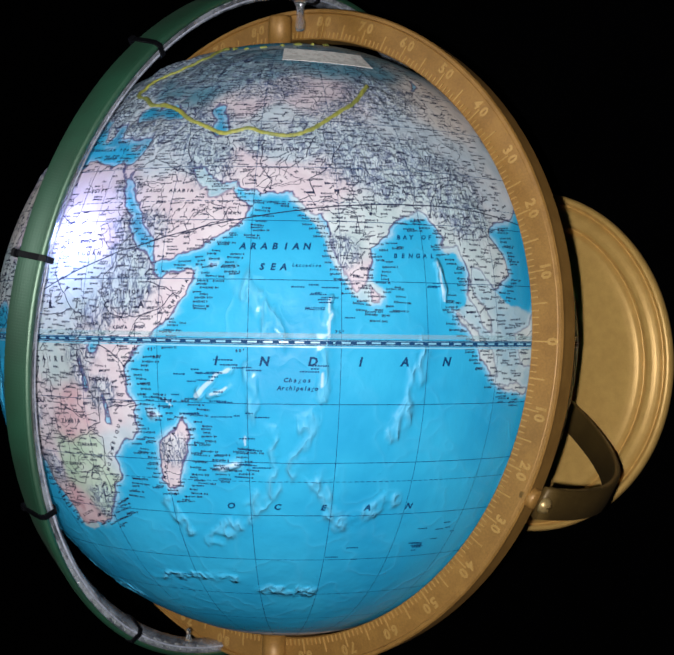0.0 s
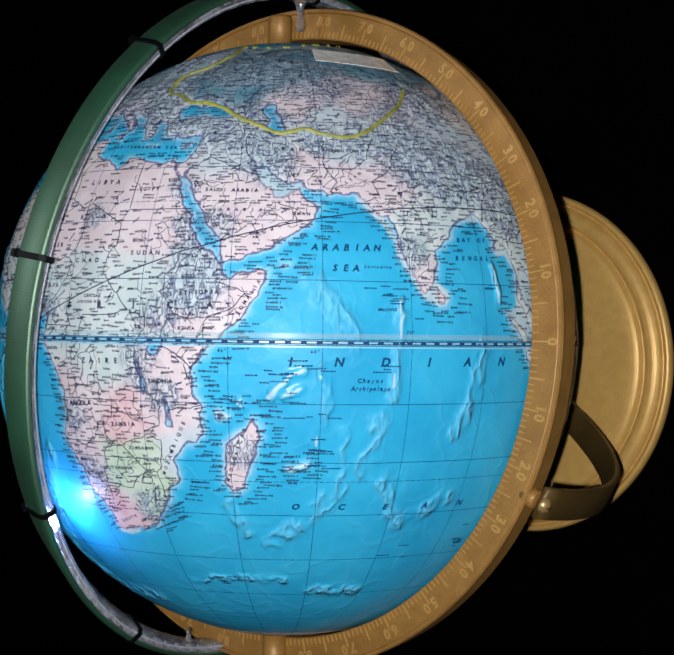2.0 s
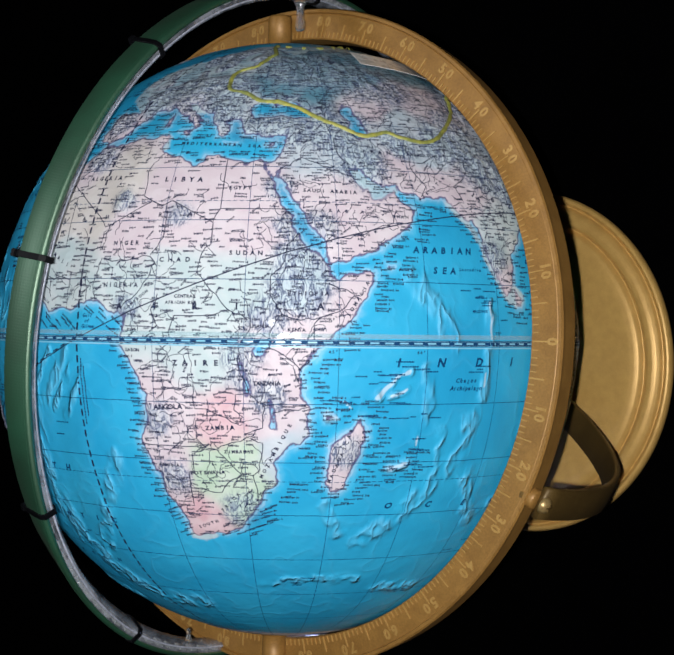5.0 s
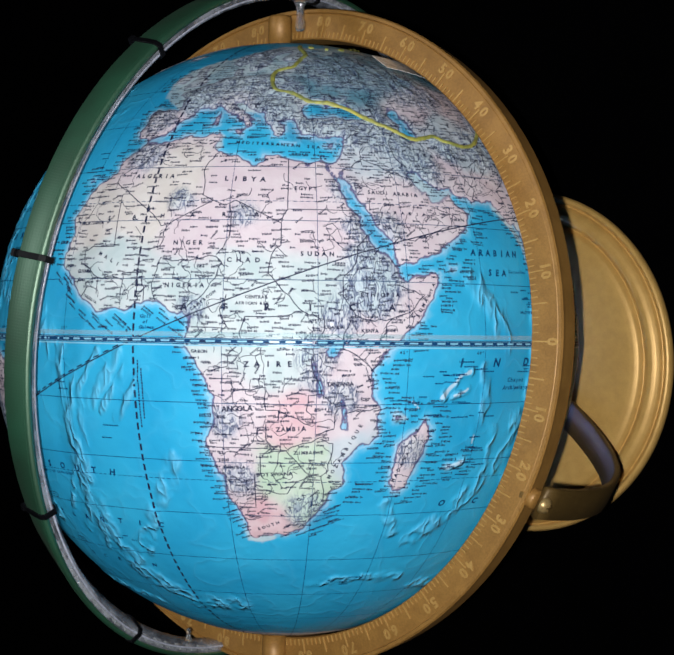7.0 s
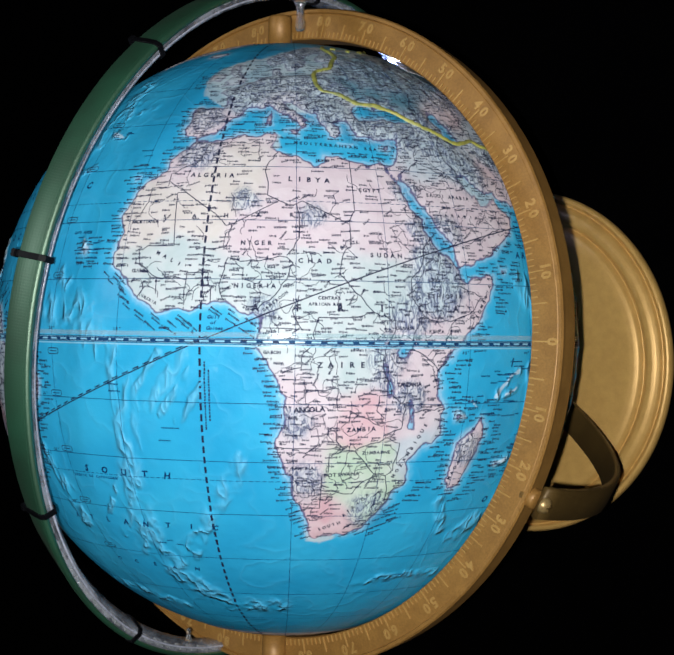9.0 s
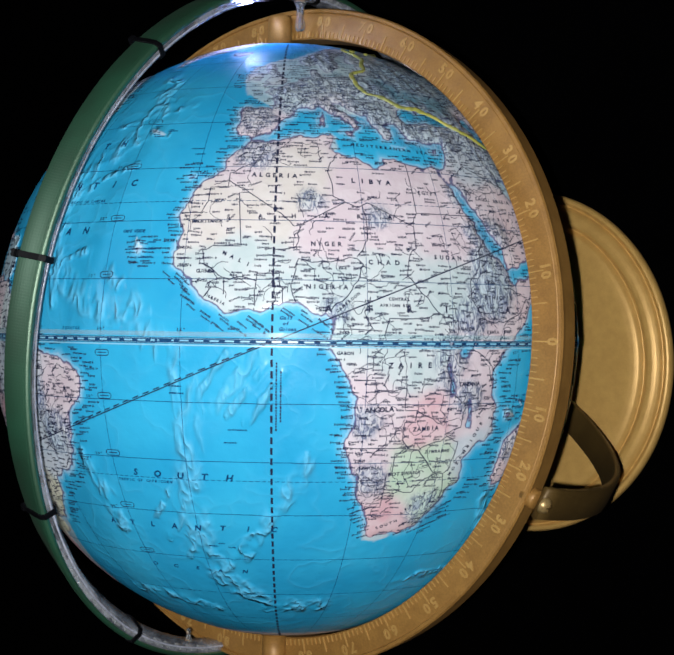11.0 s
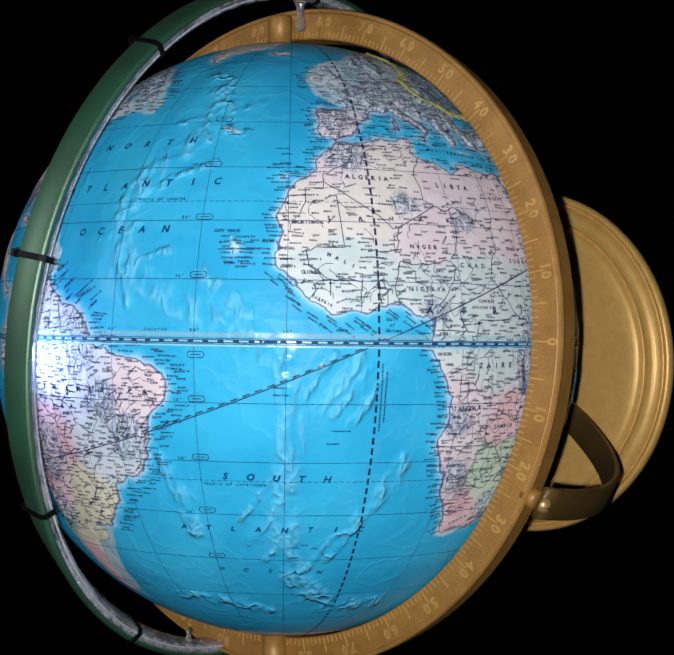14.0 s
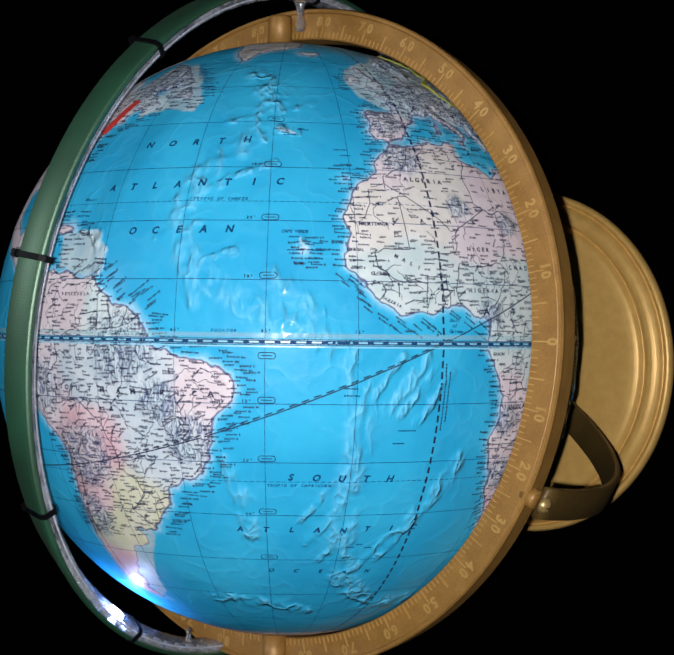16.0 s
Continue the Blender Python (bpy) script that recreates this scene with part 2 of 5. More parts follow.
def orbit_strip():
    steps = [i * 1.5 for i in range(240)]
    mids = [strip_frame(a)[0] for a in steps]
    ways = [strip_frame(a)[1:] for a in steps]

    def band(name, u0, u1, r0, r1, cut, mat, label=""):
        return part(name, sweep(mids, ways, box_section(u0 + 0.058, u1 + 0.058, r0 - OR1 - 0.021, r1 - OR1 - 0.021, cut), closed=True), mat, orbit, label)

    band("sleeve", -0.096, -0.0170, OR1 - 0.004, OR2 - 0.006, 0.006, SLEEVE, "clear silicone sleeve round the light strip")
    band("flex_strip", -0.084, -0.028, OR1 + 0.028, OR1 + 0.032, 0.001, FLEX, "thin white strip inside the sleeve")
    # the webbing lies on the sleeve and is folded a little over its front edge
    sect = [(-0.101, OR2 - 0.005), (-0.026, OR2 - 0.005), (-0.020, OR2 - 0.009), (-0.016, OR2 - 0.016), (-0.0135, OR2 - 0.016), (-0.0135, OR2 - 0.006), (-0.017, OR2 + 0.001), (-0.023, OR2 + 0.003), (-0.099, OR2 + 0.003), (-0.102, OR2 + 0.001)]
    web = part("webbing", sweep(mids, ways, [(u + 0.058, r - OR1 - 0.021) for u, r in sect], closed=True), WEB, orbit, "woven green nylon webbing")
    at = web.data.attributes.new("weave", "FLOAT_VECTOR", "POINT")
    vals = []
    for i in range(len(steps)):
        for u, r in sect:
            vals += [min(i, 240 - i) / 120, (u + 0.102) / 0.088, 0]
    at.data.foreach_set("vector", vals)
    # pale strip added for the thin bright line on the clear sleeve's edge
    band("sleeve_bright_line", -0.0190, -0.0155, OR1 + 0.004, OR1 + 0.010, 0.001, BRIGHT_LINE, "pale line along the front edge of the sleeve")
    stitch = bmesh.new()
    for k in range(300):
        n0, n1 = k * 1.2, k * 1.2 + 0.95
        r = OR2 + 0.0036
        q = [stitch.verts.new(on_strip(n, u, r) * R) for n, u in ((n0, -0.0290), (n1, -0.0282), (n1, -0.0272), (n0, -0.0280))]
        w = [stitch.verts.new(v.co * (1 - 0.0015)) for v in q]
        stitch.faces.new(q)
        for i in range(4):
            stitch.faces.new((q[i], w[i], w[(i + 1) % 4], q[(i + 1) % 4]))
    bmesh.ops.recalc_face_normals(stitch, faces=stitch.faces)
    tagged(part("stitching", stitch, THREAD, orbit, "fine row of pale green stitches", smooth=False), kind="stuff")
    chip = bmesh.new()
    bmesh.ops.create_cube(chip, size=1, matrix=Matrix.Diagonal((0.034 * R, 0.030 * R, 0.014 * R, 1)))
    bmesh.ops.bevel(chip, geom=chip.edges, offset=0.002 * R, segments=1, affect="EDGES")
    first = None
    for k in range(120):
        a = k * 3.0
        _, side, n = strip_frame(a)
        m = Matrix((side, n.cross(side), n)).transposed().to_4x4()
        m.translation = on_strip(a, -0.050, OR1 + 0.020) * R
        if first is None:
            first = part("light_chip", chip, CHIP, orbit, smooth=False)
            ob = first
        else:
            ob = new("light_chip", first.data)
            ob.parent = orbit
        ob.matrix_basis = m
    # cable ties
    for a in (2.0, 42.0, 80.3, 119.5, 151.2, 215, 285):
        _, side, n = strip_frame(a)
        t = side.cross(n)
        c = 0.019
        loop = [(-0.114, OR2 + 0.006), (-0.009, OR2 + 0.006), (-0.009, OR1 - 0.009), (-0.098, OR1 - 0.009), (-0.112, OR2 - 0.010)]
        pp, ff = [], []
        for (u0, r0), (u1, r1) in zip(loop, loop[1:] + loop[:1]):
            for k in range(3):
                f = (k + 0.5) / 3
                pp.append(on_strip(a, u0 + (u1 - u0) * f, r0 + (r1 - r0) * f))
        mid = strip_frame(a)[0]
        ff = [(t, (p - mid).normalized()) for p in pp]
        tie = part("cable_tie", sweep(pp, ff, box_section(-c / 2, c / 2, -0.003, 0.003, 0.001), closed=True), TIE, orbit, "black nylon cable tie", smooth=False)
        bm = bmesh.new()
        m = Matrix((side, t, n)).transposed().to_4x4()
        m.translation = on_strip(a, -0.118, OR2 - 0.004) * R
        bmesh.ops.create_cube(bm, size=1, matrix=m @ Matrix.Diagonal((0.018 * R, 0.024 * R, 0.03 * R, 1)))
        bmesh.ops.bevel(bm, geom=bm.edges, offset=0.003 * R, segments=2, affect="EDGES")
        part("head", bm, TIE, tie, smooth=False)
    # clear posts that hold the strip to the ring at both poles
    for a, end, fat in ((5.5, -0.105, 1.0), (177.0, 0.062, 1.0), (165.5, 0.045, 0.55)):
        top = orbit_dir(a) * (OR1 - 0.004) - ON * 0.03
        foot = top + Vector((0, 0, end))
        ax = (foot - top)
        ln = ax.length
        prof = [(0, 0), (0.020, 0), (0.022, 0.008), (0.013, 0.025), (0.012, ln * 0.6), (0.017, ln * 0.75), (0.015, ln - 0.006), (0.010, ln), (0, ln)]
        prof = [(r * fat, h) for r, h in prof]
        part("clear_post", lathe(prof, ax.normalized(), top, 16), CLEAR, orbit, "clear plastic holding post")


orbit_strip()


def lit_led():
    """The one chip that shines; it runs along the inside of the strip."""
    m = material("lit_chip", (0.9, 0.9, 1.0), 0.3)
    b = m.node_tree.nodes["Principled BSDF"]
    b.inputs["Emission Color"].default_value = (0.38, 0.49, 1.0, 1)
    b.inputs["Emission Strength"].default_value = 255.0
    bm = bmesh.new()
    bmesh.ops.create_cube(bm, size=1, matrix=Matrix.Diagonal((0.040 * R, 0.062 * R, 0.024 * R, 1)))
    bmesh.ops.bevel(bm, geom=bm.edges, offset=0.009 * R, segments=2, affect="EDGES")
    return part("lit_light_chip", bm, m, orbit, "shining bluish-white light chip", smooth=False)


led = lit_led()

# ---- lettering tools ----
GLYPHS = {}


def glyph(ch):
    """Outline of a character as (vertices, faces, width) in units of its size."""
    if ch not in GLYPHS:
        cu = bpy.data.curves.new("letter", "FONT")
        cu.body, cu.resolution_u, cu.offset = ch, 2, 0.0 if ch == "g" else 0.04
        ob = new("letter", cu)
        me = bpy.data.meshes.new_from_object(ob)
        vs = [tuple(v.co[:2]) for v in me.vertices]
        fs = [tuple(p.vertices) for p in me.polygons]
        w = max([v[0] for v in vs], default=0.3)
        bpy.data.objects.remove(ob)
        bpy.data.curves.remove(cu)
        bpy.data.meshes.remove(me)
        GLYPHS[ch] = (vs, fs, w)
    return GLYPHS[ch]


# ---- the ring's scale ----
def spread(d):
    """Angle on the ring of one degree mark: the two halves are set a little apart at the equator."""
    s = math.sin(radians(d))
    lat = math.degrees(math.asin(max(-1, min(1, s))))
    more = 2.1 * s / (abs(s) + 0.06) * (1 if s > 0 else max(0, 1 + lat / 65))
    return radians(d + (more if math.cos(radians(d)) > 0 else -more))


def ring_scale():
    bm = bmesh.new()
    out = 0.008
    for d in range(0, 360):
        ln = 0.050 if d % 5 == 0 else 0.021
        a = spread(d)
        n = RU * math.cos(a) + RV * math.sin(a)
        t = -RU * math.sin(a) + RV * math.cos(a)
        w = 0.0018 if d % 5 else 0.0023
        lo, hi = R1 + 0.005, R1 + 0.005 + ln
        base = [RC + n * r + t * s for r, s in ((lo, -w), (lo, w), (hi, w), (hi, -w))]
        back = [RN * SET * (r - R1) for r in (lo, lo, hi, hi)]
        low = [bm.verts.new((p + q - RN * 0.0068) * R) for p, q in zip(base, back)]
        top = [bm.verts.new((p + q - RN * 0.0125) * R) for p, q in zip(base, back)]
        bm.faces.new(top)
        for i in range(4):
            bm.faces.new((low[i], low[(i + 1) % 4], top[(i + 1) % 4], top[i]))
    bmesh.ops.recalc_face_normals(bm, faces=bm.faces)
    tagged(part("degree_scale", bm, MARK, ring, "raised degree marks", smooth=False), kind="stuff")
    for d in range(0, 360, 10):
        lat = d if d <= 180 else d - 360
        val = abs(lat) if abs(lat) <= 90 else 180 - abs(lat)
        if val == 90:
            continue
        a = spread(d)
        n = RU * math.cos(a) + RV * math.sin(a)
        right = n.cross(-RN)
        bm = bmesh.new()
        size = 0.045
        text = str(val)
        for k, ch in enumerate(text):
            vs, fs, w = glyph(ch)
            x0 = (-w / 2 if len(text) == 1 else (-w - 0.14 if k == 0 else 0.14)) * size
            rr = R1 + (0.056 if len(text) == 1 else 0.046)
            made = [bm.verts.new((RC + n * (rr + y * size) + right * (x0 + x * size) + RN * (SET * (rr + y * size - R1) - 0.0125)) * R) for x, y in vs]
            for f in fs:
                try:
                    bm.faces.new([made[i] for i in f])
                except ValueError:
                    pass
        ext = bmesh.ops.extrude_face_region(bm, geom=bm.faces[:])
        bmesh.ops.translate(bm, vec=RN * 0.0050 * R, verts=[v for v in ext["geom"] if isinstance(v, bmesh.types.BMVert)])
        bmesh.ops.recalc_face_normals(bm, faces=bm.faces)
        part("numeral", bm, MARK, ring, smooth=False)


ring_scale()

# ---- the map: coasts as longitude, latitude ----
AFRICA_N = [-5.9, 35.8, -2.9, 35.3, 0, 35.9, 3, 36.9, 8, 36.9, 10.2, 37.3, 11, 37, 10.3, 34.3, 11.2, 33.2, 15.2, 32.3, 19, 30.3, 20.1, 31.2, 20.1, 32.5, 23, 32.6, 25, 31.6, 29, 30.8, 31, 31.6, 32.5, 31.1]
AFRICA_E = [32.5, 29.9, 33.6, 27.8, 35.5, 24, 35.5, 23, 37.2, 21, 37.3, 18.8, 38.6, 18, 39.7, 15.3, 41.2, 14.6, 43.1, 12.7, 43.3, 11.5, 44.5, 10.4, 47, 11.2, 51.2, 11.9, 51.1, 10.4, 49, 6.8, 47, 4, 44, 1, 42, -1, 40.1, -3, 39, -5, 39.5, -7, 39.3, -8.5, 40.5, -10.5, 40.7, -14, 40.5, -15.5, 37, -17.7, 34.8, -19.8, 35.5, -22, 35.4, -24, 32.8, -25.7, 32.9, -27, 31, -29.9, 28, -33]
AFRICA_W = [25.7, -34, 22, -34.2, 20, -34.8, 18.4, -34.2, 18.2, -32, 16.5, -28.6, 15, -26.5, 14.5, -22.5, 12, -18, 11.8, -16, 13.5, -12.5, 13.3, -9, 12.2, -6, 11, -3.9, 8.8, -0.8, 9.5, 1, 9.6, 3.8, 8.5, 4.6, 6, 4.3, 4.5, 6.3, 2, 6.3, -2, 4.8, -4, 5.2, -7.5, 4.4, -9.5, 5.9, -11.5, 6.9, -13.3, 8.7, -15, 10.8, -16.7, 12.4, -17.4, 14.7, -16.3, 16.5, -16.2, 19, -17, 21, -16, 23.7, -14.5, 26, -13, 27.7, -11.3, 28.5, -9.8, 29.7, -9.7, 31.5, -8, 33.3, -6.8, 34.1]
ARABIA = [32.6, 29.8, 33.8, 28, 34.4, 27.8, 34.9, 29.5, 34.7, 28, 35.5, 27.5, 37, 25, 38.5, 23, 39.2, 21, 41, 18.5, 42.5, 16.5, 42.9, 14.5, 43.4, 12.7, 45, 12.9, 48, 14, 52, 15.6, 54, 17, 55.5, 17.8, 57.8, 19, 58.8, 20.8, 59.8, 22.5, 58.5, 23.7, 56.6, 24.6, 56.3, 26.2, 54, 24.2, 51.6, 24.2, 51.3, 26, 50.3, 25.8, 50, 26.8, 48.3, 29, 48, 30]
INDIA = [50, 30.1, 51, 28.5, 54, 26.6, 56.5, 27, 57.3, 25.7, 61.5, 25.1, 66.5, 25.2, 67.5, 23.9, 69, 22.3, 70.3, 20.9, 72.2, 21.2, 72.8, 19, 73.5, 16, 74.8, 13, 76.3, 9.8, 77.5, 8.1, 79, 9.3, 79.9, 10.3, 80.2, 13, 80.2, 15.5, 82.3, 16.7, 85, 19.4, 87, 21.3, 89, 21.8, 91, 22.5, 92, 21, 94, 18.5, 94.3, 16, 96, 16.5, 97.6, 16.3]
FAR_EAST = [98.6, 12, 98.3, 8.2, 100.3, 6, 101.3, 3, 103.5, 1.4, 103.4, 4, 102, 6.3, 100.3, 8, 99.3, 10, 100, 13.4, 102, 12.3, 104.8, 8.7, 106.8, 10.5, 109.3, 12, 108.8, 15.5, 106, 18.5, 106.8, 20.5, 110, 21.3, 114, 22.3, 119, 25.5, 121.8, 29, 121, 32, 119.3, 35, 122, 37, 118, 39, 121.5, 40.8, 125, 39.7, 126.5, 34.5, 129.3, 36, 127.7, 39.7, 131, 43, 137, 48, 141, 53, 143, 59, 155, 59, 160, 61]
ARCTIC = [180, 66, 180, 70, 140, 73, 113, 74, 100, 77, 80, 73, 70, 72, 68, 68.5, 55, 68.5, 45, 67.5, 44, 66, 40, 64.6, 36, 64, 33, 66.5, 41, 66.8, 36, 69, 28, 71, 20, 70, 13, 66, 5, 62, 5.5, 59, 8, 58, 11, 59.3, 12.8, 55.6, 14.3, 55.6, 16.5, 57, 18.8, 60, 17.5, 61.5, 21, 64.5, 24.5, 65.8, 25, 65, 21.4, 61.5, 23, 60, 28, 60.5, 29.8, 60]
EUROPE = [23.5, 59.2, 24, 57.2, 21.5, 57.3, 21, 55.2, 19, 54.4, 14, 54, 11, 54, 10.5, 56.5, 8.2, 56.8, 8.5, 53.8, 5, 53.2, 3.5, 51.4, 1.6, 50.8, -1.5, 49.6, -4.7, 48.4, -2, 47, -1.2, 44.5, -1.8, 43.4, -8, 43.7, -9.2, 42.5, -8.8, 40, -9.4, 38.7, -8.8, 37, -6.3, 36.7, -5.6, 36, -2, 36.8, -0.5, 38.3, 0, 40, 3.2, 42, 3.2, 43.3, 7, 43.6, 9, 44.3]
LEVANT = [10.5, 42.8, 12.3, 41.7, 15, 40.2, 15.8, 38.2, 17, 39, 16.8, 40.5, 18.5, 40.2, 16, 41.8, 13.6, 43.6, 12.3, 45.3, 13.8, 45.3, 16, 43.5, 19.3, 42, 19.5, 40.3, 21, 38.3, 21.7, 36.8, 23, 36.6, 24, 38, 22.9, 40.4, 26, 40.8, 26.3, 38.5, 27.5, 36.8, 30.5, 36.6, 32.5, 36.1, 36, 36.6, 35.8, 34.5, 34.8, 32, 34.2, 31.3, 32.5, 31.1]
SOUTH_AM_E = [-72, 12, -71.5, 11, -68, 11.5, -65, 10.2, -62, 10.7, -60, 8.5, -57, 6, -54, 5.8, -51.5, 4.2, -50, 1.5, -49, -0.3, -48, -1, -44.3, -2.7, -40, -2.9, -37, -4.8, -35.2, -5.5, -34.8, -7.5, -35.3, -9.3, -37, -11.2, -38.8, -13.2, -39.1, -17.5, -40.5, -21, -42, -22.9, -45, -23.6, -48.3, -25.8, -48.7, -28.4, -51, -31, -53.5, -34, -56, -34.9, -58.3, -34, -57, -36.5, -58, -38.2, -62, -39]
SOUTH_AM_W = [-63.5, -42, -65.5, -45, -67.5, -46.5, -65.8, -48, -69, -51.5, -65.5, -54.7, -71, -54, -75, -50, -73.5, -42, -73.3, -37, -71.5, -30, -70.3, -20, -72, -17, -76.5, -13.5, -79.5, -7.5, -81, -4.5, -80, -1, -78.5, 2, -77.3, 4.5, -77.6, 8, -75.5, 10.7]
NORTH_AM_E = [-55.7, 52.5, -57, 51.4, -60, 50.2, -66.5, 50.2, -65, 48, -61, 45.6, -66, 43.7, -67, 45, -70.5, 43, -70, 41.7, -74, 40.5, -76, 37, -75.5, 35.2, -81, 31.5, -80.2, 25.5, -82.5, 28, -85, 30, -90, 29, -97, 27, -97, 22, -91, 18.5, -87, 21.5, -88, 16, -83.5, 15, -83.5, 11, -80, 9, -78, 9]
NORTH_AM_W = [-80, 7.5, -86, 11, -95, 16, -105, 20, -112, 28, -118, 34, -124, 42, -124, 48, -135, 58, -150, 60, -165, 60, -165, 70, -125, 70, -95, 70, -82, 68, -94, 60, -92, 57, -82, 55, -79, 51.5, -77, 57, -77.5, 62.5, -70, 61, -65, 59, -61, 56]
ISLANDS = {
    "madagascar": [49.3, -12, 50.4, -15.7, 49.6, -17, 47.2, -24.9, 45.2, -25.5, 43.6, -23.5, 44.4, -20, 44, -17.5, 46, -15.7, 48, -13.6],
    "ceylon": [80, 9.7, 81.8, 7.5, 81.5, 6.3, 80.3, 6, 79.8, 8],
    "sumatra": [95.3, 5.6, 98, 4, 100.5, 2, 103.5, -1, 105.8, -5.8, 104, -5.3, 101, -2.3, 98.7, 1.7, 96, 4],
    "britain": [-5.5, 50.1, 1.3, 51.2, 1.6, 52.7, 0, 53.5, -2, 56, -3, 58.6, -5.5, 58.5, -5, 55, -3, 54, -4.5, 52.5, -5, 51.7, -3, 51.4],
    "ireland": [-6.2, 52.2, -6, 54.5, -8, 55.3, -10, 53.8, -10, 51.7],
    "iceland": [-22.5, 63.9, -18.5, 63.4, -14.5, 64.8, -16, 66.4, -20.5, 65.8, -22.5, 66.3, -24, 65.5, -22, 64.5],
    "sicily": [12.5, 38, 15.5, 38.2, 15.1, 36.8], "sardinia": [8.3, 41, 9.5, 42.6, 9.7, 41, 9.6, 39.2, 8.4, 39],
    "crete": [23.5, 35.4, 26.2, 35.2, 24, 34.9], "cyprus": [32.4, 35, 34.5, 35.6, 33.6, 34.6],
    "newfoundland": [-59.3, 47.7, -53, 46.7, -53, 48.5, -55.7, 51.5, -57.5, 50],
    "greenland": [-44, 60, -40, 65, -22, 70, -18, 77, -30, 83, -60, 82, -70, 77, -55, 71, -52, 66],
    "cuba": [-85, 22, -77, 20.5, -75, 20, -78, 22, -82, 23.2], "hispaniola": [-74.4, 18.4, -71.5, 17.8, -68.4, 18.5, -70, 19.8, -73.3, 19.9],
    "borneo": [109, 1.5, 113, 3.2, 117, 7, 119, 5, 117.5, 1, 116, -4, 111, -3.3],
    "australia": [114, -22, 122, -18, 129, -15, 136, -12, 141, -17, 142.5, -11, 146, -19, 153, -26, 150, -37.5, 140, -38, 131, -31.5, 118, -35, 115, -34],
    "java": [105.2, -6.8, 108, -6.6, 111, -6.6, 114.4, -7.5, 114, -8.6, 109, -7.9, 106, -7.4],
    "socotra": [53.3, 12.7, 54.5, 12.6, 53.6, 12.3], "reunion": [55.2, -20.9, 55.8, -20.9, 55.5, -21.4], "mauritius": [57.3, -20, 57.8, -20, 57.5, -20.5],
    "comoro": [43.2, -11.4, 44.4, -12.2, 43.6, -12.2], "canary": [-16.8, 28.5, -15.4, 28.2, -16.4, 27.9], "verde": [-24.4, 15.2, -23.4, 15.2, -23.7, 14.8],
}
LAKES = {
    "black": [27.8, 42.5, 28.8, 41.2, 31.5, 41.2, 35, 42, 38, 41, 41.5, 41.5, 41, 43, 38.5, 44.3, 37, 45.2, 39, 47.2, 35.5, 46.2, 36.5, 45.3, 33.8, 44.4, 32.5, 45.5, 33, 46.2, 30.5, 46.3, 28.7, 44.5],
    "caspian": [47.9, 43.6, 49.5, 44.6, 50.7, 44.3, 50.6, 43, 51.9, 41.6, 52.4, 40, 53.0, 38.5, 53.0, 37, 51, 36.7, 49.6, 37.7, 49.7, 40.3, 48.3, 42.4],
    "victoria": [31.7, -1, 32, -2.5, 33.5, -2.2, 34.1, -0.3, 33, 0.3], "tanganyika": [29.2, -3.4, 29.6, -3.4, 31.1, -8.7, 30.6, -8.7],
    "malawi": [34, -9.6, 34.4, -9.6, 35.2, -14.2, 34.6, -14], "baikal": [104, 51.6, 106, 53, 109.5, 55.6, 108, 53],
}
